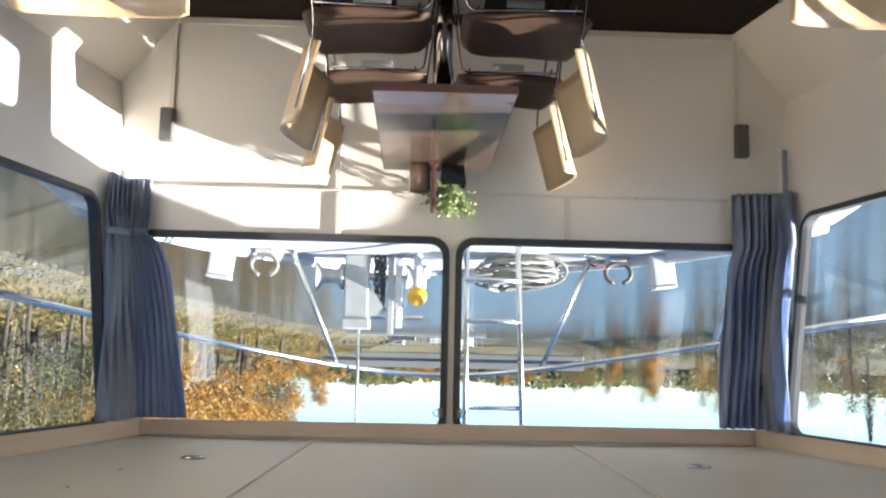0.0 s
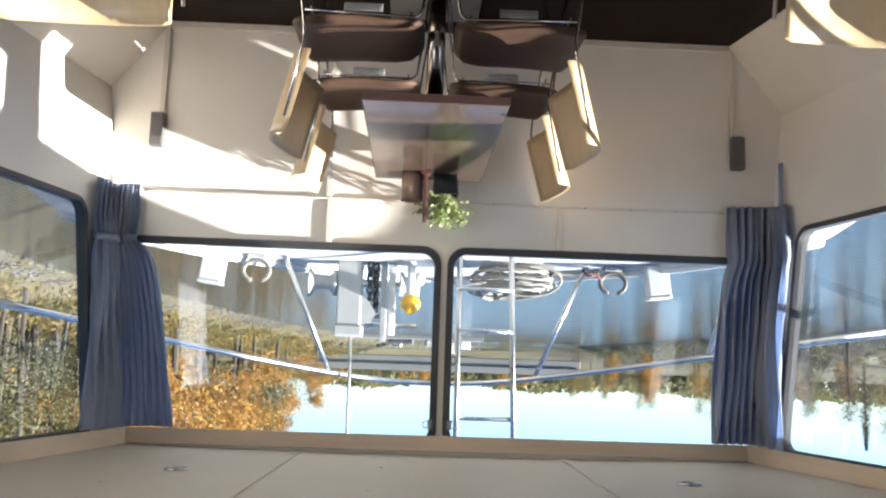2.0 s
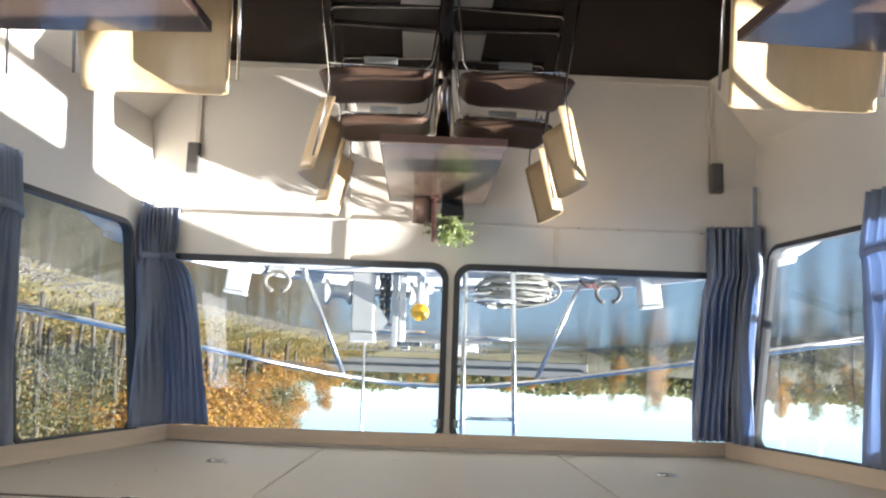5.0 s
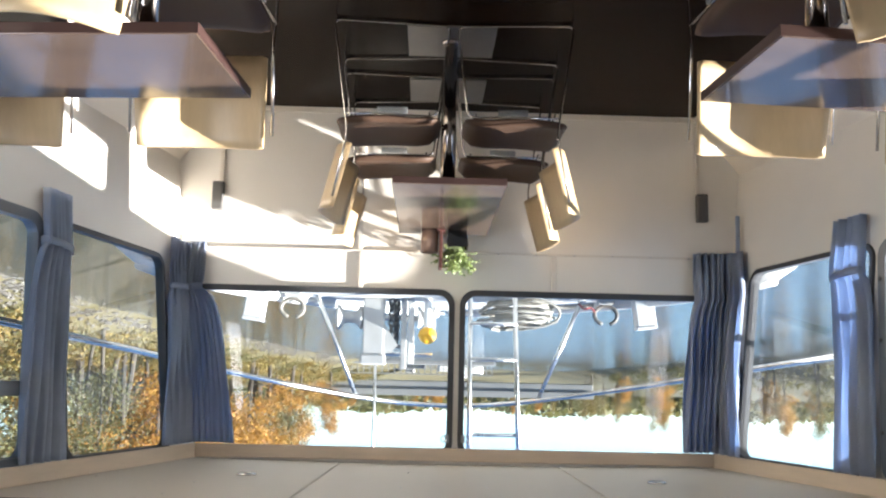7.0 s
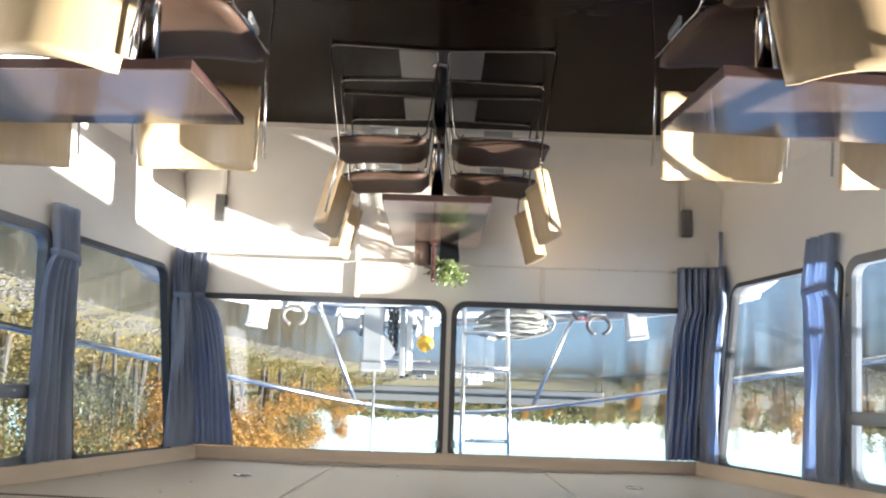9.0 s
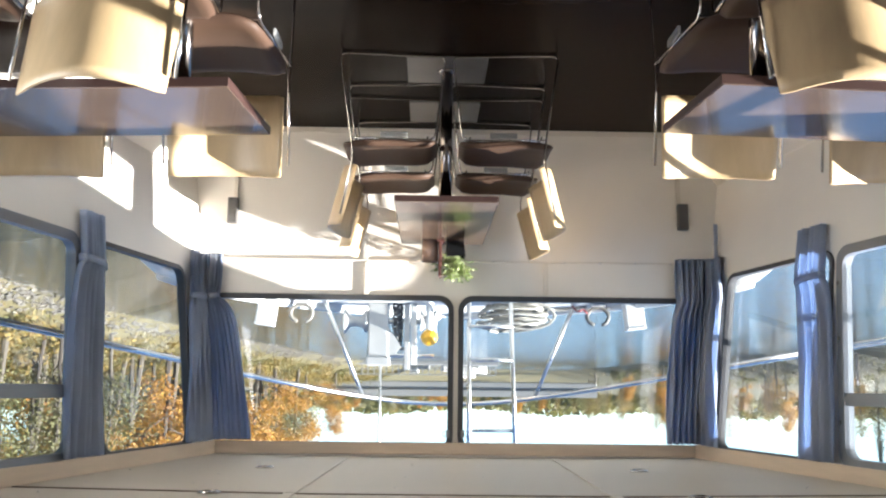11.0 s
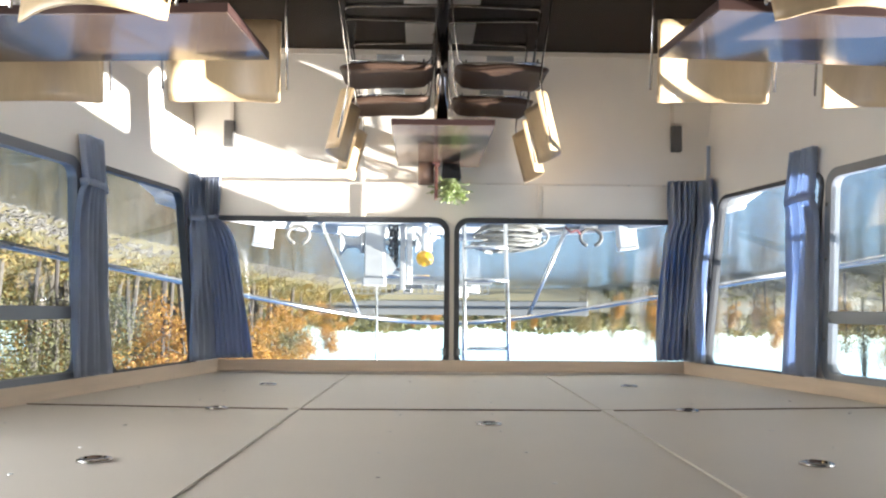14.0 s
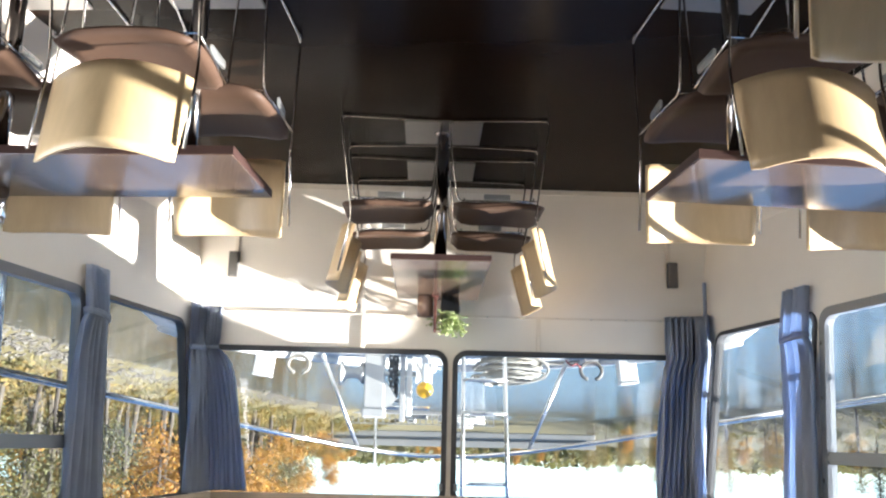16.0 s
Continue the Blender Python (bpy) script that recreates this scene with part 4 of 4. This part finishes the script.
def shore_left(y):
    return float(np.interp(y, [-60, 0, 20, 35, 45, 60, 78, 92], [-60, -34, -27, -22, -19, -17, -16, -14]))


def height(x, y):
    d = min(shore_right(y) - x, x - shore_left(y), (88 - y) * 0.7)
    nz = noise.noise((x * 0.11, y * 0.11, 3.1)) * 0.35
    if d > 0:
        return max(-2.0, -0.6 - d * 0.25)
    d = -d
    return -0.6 + 0.16 * min(d, 3) + 1.5 * (1 - math.exp(-d / 8)) + nz * min(1, d / 3) + 0.015 * min(d, 120)


def spread(n, a, b, c, p=2.2):
    out = []
    for i in range(n + 1):
        t = i / n * 2 - 1
        out.append(c + (b - c if t > 0 else c - a) * abs(t) ** p * (1 if t > 0 else -1))
    return out


gx, gy = spread(110, -900, 900, 4.0, 2.6), spread(110, -700, 1300, 28.0, 2.4)
verts = [(x, y, height(x, y)) for y in gy for x in gx]
nx = len(gx)
faces = [(j * nx + i, j * nx + i + 1, (j + 1) * nx + i + 1, (j + 1) * nx + i) for j in range(len(gy) - 1) for i in range(nx - 1)]
me = bpy.data.meshes.new("ground")
me.from_pydata(verts, [], faces)
for p in me.polygons:
    p.use_smooth = True
me.materials.append(M_GRASS)
tagged(new("ground", me), "grassy autumn lake bank in faded green and yellow", "ground", "", "structure")
me = bpy.data.meshes.new("water")
me.from_pydata([(-120, -300, -0.6), (120, -300, -0.6), (120, 140, -0.6), (-120, 140, -0.6)], [], [(0, 1, 2, 3)])
me.materials.append(M_WATER)
tagged(new("water", me), "calm dark lake water reflecting the sky", "water", "", "structure")


def mesh_from(name, v, f, material, smooth=False):
    me = bpy.data.meshes.new(name)
    me.from_pydata([tuple(p) for p in v], [], f)
    me.materials.append(material)
    if smooth:
        for p in me.polygons:
            p.use_smooth = True
    return me


# stones along the water's edge
rn = random.Random(31)
v, f = [], []
for k in range(2800):
    y = rn.uniform(4, 62)
    x = shore_right(y) + rn.gauss(0.2, 0.36)
    r = rn.uniform(0.03, 0.10)
    z = max(height(x, y), -0.66) + r * 0.25
    o = len(v)
    sx, sy, sz, ro = rn.uniform(.8, 1.4), rn.uniform(.8, 1.4), rn.uniform(.5, .8), rn.uniform(0, 6.28)
    for la, n in ((-90, 1), (-35, 5), (30, 5), (90, 1)):
        for i in range(n):
            a = 2 * math.pi * i / n + ro + la
            rr = r * math.cos(radians(la)) * rn.uniform(0.8, 1.2)
            v.append((x + rr * math.cos(a) * sx, y + rr * math.sin(a) * sy, z + r * sz * math.sin(radians(la)) * rn.uniform(.8, 1.1)))
    for i in range(5):
        j = (i + 1) % 5
        f += [(o, o + 1 + j, o + 1 + i), (o + 1 + i, o + 1 + j, o + 6 + j, o + 6 + i), (o + 6 + i, o + 6 + j, o + 11)]
tagged(new("shore_stones", mesh_from("shore_stones", v, f, M_STONE)), "grey stones along the water's edge", "stones", "", "stuff")

# reeds and tall grass
v, f = [], []
for k in range(14000):
    if k % 5 < 4:
        y = rn.uniform(2, 75)
        x = shore_right(y) + abs(rn.gauss(0.8, 2.6)) + 0.7
    else:
        y = rn.uniform(10, 88)
        x = shore_left(y) - abs(rn.gauss(0.3, 1.5))
    if noise.noise((x * 0.4, y * 0.4, 9)) < -0.12:
        continue
    z = height(x, y) - 0.03
    h, w, a = rn.uniform(0.06, 0.22), rn.uniform(0.015, 0.04), rn.uniform(0, 3.14)
    dx, dy, lx, ly = math.cos(a) * w, math.sin(a) * w, rn.gauss(0, .15) * h, rn.gauss(0, .15) * h
    o = len(v)
    v += [(x - dx, y - dy, z), (x + dx, y + dy, z), (x + dx * .7 + lx * .4, y + dy * .7 + ly * .4, z + h * .6), (x - dx * .7 + lx * .4, y - dy * .7 + ly * .4, z + h * .6), (x + lx, y + ly, z + h)]
    f += [(o, o + 1, o + 2, o + 3), (o + 3, o + 2, o + 4)]
tagged(new("reeds", mesh_from("reeds", v, f, M_REED)), "dry yellow reeds and tall grass on the bank", "reeds", "", "stuff")


# low bushes on the bank
def bushes(name, seed, count, material, label, side):
    rn = random.Random(seed)
    v, f = [], []
    for c in range(count):
        y = rn.uniform(1, 78)
        x = shore_right(y) + rn.uniform(1.2, 9) if side > 0 else shore_left(y) - rn.uniform(0.6, 6)
        r = rn.uniform(0.25, 0.75)
        z = height(x, y)
        for k in range(80):
            p = Vector((x + rn.gauss(0, r * .55), y + rn.gauss(0, r * .55), z + abs(rn.gauss(0, r * .45))))
            d = Vector((rn.gauss(0, 1), rn.gauss(0, 1), rn.gauss(0, .8))).normalized()
            s = d.orthogonal().normalized()
            L, W = rn.uniform(.04, .11), rn.uniform(.02, .05)
            o = len(v)
            v += [p - d * L, p + s * W, p + d * L, p - s * W]
            f.append((o, o + 1, o + 2, o + 3))
    return tagged(new(name, mesh_from(name, v, f, material)), label, "bushes", "", "stuff")


# ---------------------------------------------------------------- trees
def leaf_cloud(rn, centres, count, size, spreadr, flat=0.8):
    v, f = [], []
    for _ in range(count):
        c = rn.choice(centres)
        p = c + Vector((rn.gauss(0, spreadr), rn.gauss(0, spreadr), rn.gauss(0, spreadr * flat)))
        d = Vector((rn.gauss(0, 1), rn.gauss(0, 1), rn.gauss(0, 0.6))).normalized()
        s = d.cross(Vector((rn.gauss(0, 1), rn.gauss(0, 1), rn.gauss(0, 1)))).normalized()
        L, W = size * rn.uniform(0.6, 1.3), size * rn.uniform(0.3, 0.6)
        o = len(v)
        v += [p - d * L * 0.5, p + s * W, p + d * L * 0.5, p - s * W]
        f.append((o, o + 1, o + 2, o + 3))
    return v, f


def make_tree(seed, h, crown0, wide, count, fol, size, label, m, stems=1):
    rn = random.Random(seed)
    t = thing("tree", label, "tree", m, "trees on the shore")
    bm = bmesh.new()
    tips = []
    for s in range(stems):
        off = Vector((rn.uniform(-.5, .5), rn.uniform(-.5, .5), 0)) if stems > 1 else Vector()
        lean = Vector((rn.gauss(0, 0.06), rn.gauss(0, 0.06), 0))
        pts, rad = [], []
        hh = h * rn.uniform(0.8, 1.0) if s else h
        for i in range(9):
            k = i / 8
            pts.append(off + Vector((rn.gauss(0, .05), rn.gauss(0, .05), 0)) * k * 2 + lean * hh * k + Vector((0, 0, hh * k - 0.2)))
            rad.append(max(0.012, (0.018 * h + 0.02) * (1 - k) ** 0.8 * (0.75 if stems > 1 else 1)))
        tube(pts, 0, 7, radii=rad, bm=bm)
        for b in range(13):
            k = crown0 + (0.97 - crown0) * (b / 12) ** 0.9
            i0 = min(7, int(k * 8))
            p0 = pts[i0].lerp(pts[i0 + 1], k * 8 - i0)
            a = b * 2.4 + rn.uniform(-.5, .5)
            reach = wide * h * (1 - 0.75 * max(0, (k - crown0) / (1 - crown0)) ** 1.5) * rn.uniform(0.6, 1.15)
            up = rn.uniform(0.35, 0.9)
            d = Vector((math.cos(a), math.sin(a), up)).normalized()
            q = [p0, p0 + d * reach * 0.5 + Vector((0, 0, -0.02 * h * rn.random())), p0 + d * reach + Vector((rn.gauss(0, .1), rn.gauss(0, .1), rn.gauss(0, .15)))]
            r0 = max(0.012, rad[i0] * 0.5)
            tube(q, 0, 5, radii=[r0, r0 * 0.6, r0 * 0.2], bm=bm)
            tips += [q[1].lerp(q[2], 0.3), q[2], q[2]]
            for tw in range(2):
                d2 = (d + Vector((rn.gauss(0, .6), rn.gauss(0, .6), rn.gauss(0, .4)))).normalized()
                e = q[1] + d2 * reach * 0.5
                tube([q[1], e], 0, 4, radii=[r0 * 0.4, r0 * 0.12], bm=bm)
                tips.append(e)
    part("trunk", bm, M_BARK, t)
    v, f = leaf_cloud(rn, tips, count, size, 0.055 * h)
    c = new("crown", mesh_from("crown", v, f, fol))
    c.parent = t
    return t


def make_spruce(seed, h, m):
    rn = random.Random(seed)
    t = thing("tree", "dark pointed spruce standing on the far shore", "tree", m, "trees on the shore")
    part("trunk", tube([(0, 0, -0.2), (0, 0, h * .5), (0, 0, h)], 0, 6, radii=[h * .016, h * .01, .01]), M_BARK, t)
    v, f = [], []
    for k in range(1700):
        q = rn.random() ** 0.75
        z = h * (0.08 + 0.92 * q)
        r = (1 - q) * h * 0.17 * rn.uniform(0.3, 1.0) + 0.05
        a = rn.uniform(0, 6.28)
        d = Vector((math.cos(a), math.sin(a), rn.uniform(-0.45, 0.05)))
        s = Vector((-math.sin(a), math.cos(a), 0))
        p = Vector((math.cos(a) * r, math.sin(a) * r, z))
        L, W = 0.045 * h * rn.uniform(.6, 1.2), 0.012 * h
        o = len(v)
        v += [p - d * L * .6, p + s * W, p + d * L * .6, p - s * W]
        f.append((o, o + 1, o + 2, o + 3))
    c = new("crown", mesh_from("crown", v, f, M_FOL[3]))
    c.parent = t
    return t


kinds = [
    make_tree(41, 7.5, 0.20, 0.26, 8200, M_FOL[0], 0.125, "orange autumn maple on the lake bank", pose(12.6, 27.0, height(12.6, 27.0))),
    make_tree(42, 9.0, 0.35, 0.17, 3000, M_FOL[1], 0.115, "tall thin birch with sparse yellow leaves", pose(14.0, 17.0, height(14.0, 17.0))),
    make_tree(43, 8.0, 0.22, 0.22, 6200, M_FOL[2], 0.115, "olive green alder on the lake bank", pose(14.5, 33.0, height(14.5, 33.0)), 2),
    make_tree(44, 9.5, 0.40, 0.14, 1300, M_FOL[1], 0.10, "nearly bare grey tree group on the bank", pose(12.5, 13.5, height(12.5, 13.5)), 3),
]
spruce = make_spruce(45, 11, pose(-30, 44, height(-30, 44)))
rn = random.Random(77)


def plant(kind, x, y, sc):
    c = copy_thing(kinds[kind] if kind < 4 else spruce, pose(x, y, height(x, y), 0, 0, rn.uniform(0, 360)) @ Matrix.Diagonal((sc, sc, sc * rn.uniform(0.9, 1.12), 1)))
    return c


for x, y, k, sc in ((11.0, 31.5, 0, .95), (10.8, 36.0, 0, 1.1), (11.0, 41.0, 0, 1.25), (9.9, 45.5, 0, 1.0), (10.2, 50.0, 2, 1.1), (9.0, 55.0, 0, .9), (11.3, 33.5, 3, .9), (12.4, 38.5, 2, 1.3), (11.6, 29.0, 3, .8), (10.9, 24.0, 2, .62), (11.2, 20.5, 2, .6), (11.4, 16.0, 2, .7), (11.5, 11.8, 3, .75), (12.9, 25.5, 3, .9), (13.2, 19.0, 1, .9), (12.0, 14.6, 1, .9), (13.6, 11.0, 2, .9), (13.2, 7.0, 1, 1.0), (11.3, 8.2, 3, .7), (12.5, 23.0, 3, .9), (13.5, 21.5, 3, 1.05), (15.0, 24.5, 1, .9),
                    (11.8, 18.5, 3, .75), (12.4, 9.5, 1, .9), (12.0, 6.0, 2, .85), (14.5, 8.0, 3, 1.0), (13.0, 2.5, 3, 1.0), (15.5, 12.5, 0, 1.0), (13.4, 15.2, 2, .6), (14.5, 28.8, 2, .9),
                    (12.8, 34.5, 2, .7), (15.0, 38.0, 0, 1.1), (9.2, 58.0, 2, .7), (7.6, 66.0, 0, .6), (11.0, 62.0, 2, .9), (16.5, 5.0, 2, 1.0), (16.8, 19.5, 2, 1.1), (17.5, 29.5, 1, 1.1), (17, 44, 2, 1.1), (12.2, -1.0, 2, .9), (14.5, -4.0, 0, 1.0)):
    plant(k, x, y, sc)
for i in range(60):
    y = rn.uniform(-5, 75)
    x = shore_right(y) + rn.uniform(6, 24)
    plant(rn.choice((0, 1, 2, 2, 3, 3, 3)), x, y, rn.uniform(0.9, 1.5))
for i in range(70):
    y = 4 + 84 * (i / 69) + rn.uniform(-1.5, 1.5)
    x = shore_left(y) - rn.uniform(0.3, 6)
    plant(4 if i % 24 == 9 else rn.choice((0, 1, 1, 1, 2, 0)), x, y, rn.uniform(0.28, 0.48) if y > 40 else rn.uniform(0.42, 0.68))
for i in range(36):
    x = rn.uniform(-24, 12)
    plant(rn.choice((0, 1, 2, 2)), x, rn.uniform(92, 112), rn.uniform(0.22, 0.38))

bushes("bank_bushes", 51, 420, M_FOL[1], "low yellow autumn bushes on the bank", 1)
bushes("bank_bushes", 52, 420, M_FOL[2], "low olive bushes on the bank", 1)
bushes("bank_bushes", 53, 200, M_FOL[2], "low olive bushes on the far bank", -1)

# distant woods round the horizon
v, f = [], []
for k in range(26000):
    a = rn.uniform(-1.9, 1.9)
    r = rn.uniform(130, 170)
    x, y = math.sin(a) * r, math.cos(a) * r + 10
    z = height(x, y) + rn.random() * (3.2 + 1.2 * noise.noise((a * 9, 0, 0)))
    d = Vector((rn.gauss(0, 1), rn.gauss(0, 1), rn.gauss(0, 1))).normalized()
    s = d.orthogonal().normalized()
    o = len(v)
    P0 = Vector((x, y, z))
    v += [P0 - d * .6, P0 + s * .45, P0 + d * .6, P0 - s * .45]
    f.append((o, o + 1, o + 2, o + 3))
tagged(new("far_woods", mesh_from("far_woods", v, f, M_FOL[2])), "distant mixed autumn woods beyond the lake", "woods", "", "stuff")

# ---------------------------------------------------------------- bridge, jetty and boats ahead
br = thing("road_bridge", "low grey road bridge crossing the end of the lake", "bridge", pose(0, 80, 0))
part("deck", box(-16, 10.2, -2, 2, 0.75, 1.55, 0.08), M_CONC, br, "grey concrete girder deck")
part("parapet", box(-16, 10.2, -2.15, -2.0, 1.56, 2.15, 0.03), M_CONC, br, "light concrete parapet")


def motorboat(m, label, L=6.0):
    b = thing("motorboat", label, "boat", m, "moored motorboats")
    bm = bmesh.new()
    rows = []
    for i in range(9):
        k = i / 8
        w = 1.05 * (1 - max(0, (k - 0.55) / 0.45) ** 2.2) + 0.02
        rows.append([bm.verts.new((k * L - L / 2, s * w * q, z + 0.25 * k * k)) for s, q, z in ((-1, 1.0, 0.75), (-1, .85, 0.1), (-1, .3, -0.25), (1, .3, -0.25), (1, .85, 0.1), (1, 1.0, 0.75))])
    for a, c in zip(rows, rows[1:]):
        for i in range(6):
            bm.faces.new((a[i], a[(i + 1) % 6], c[(i + 1) % 6], c[i]))
    bm.faces.new(rows[0])
    bm.faces.new(rows[-1])
    part("hull", bm, M_WHITE, b, "white hull")
    cb = part("cabin", box(-0.6, 1.3, -0.75, 0.75, 0.78, 1.55, 0.12), M_WHITE, b)
    part("side_window", box(-0.4, 1.1, -0.765, -0.745, 1.08, 1.38, 0.01), M_BLACK, cb, "dark cabin window")
    part("windscreen", box(1.29, 1.31, -0.6, 0.6, 1.05, 1.4, 0.005), M_BLACK, cb, "dark windscreen")
    part("stripe", box(-2.8, 1.6, -1.075, -1.05, 0.55, 0.66, 0.005), M_DARKSTEEL, b)
    return b


mb = motorboat(pose(-3.2, 73, -0.55, 0, 0, 170) @ Matrix.Scale(0.68, 4), "white motorboat moored at the jetty ahead")
copy_thing(mb, pose(1.2, 74, -0.55, 0, 0, 8) @ Matrix.Scale(0.6, 4))
jt = thing("floating_jetty", "pale floating jetty with a white fence ahead", "jetty", pose(0.5, 64.5, -0.5))
part("pontoon", box(-6, 6, -0.9, 0.9, -0.3, 0.12, 0.03), M_CONC, jt)
part("fence_rail", box(-5.9, 5.9, 0.7, 0.76, 0.82, 0.90), M_CONC, jt)
part("fence_rail", box(-5.9, 5.9, 0.7, 0.76, 0.42, 0.48), M_CONC, jt)
for i in range(25):
    part("fence_post", box(-5.9 + i * 0.49, -5.82 + i * 0.49, 0.70, 0.765, 0.12, 0.95), M_CONC, jt)
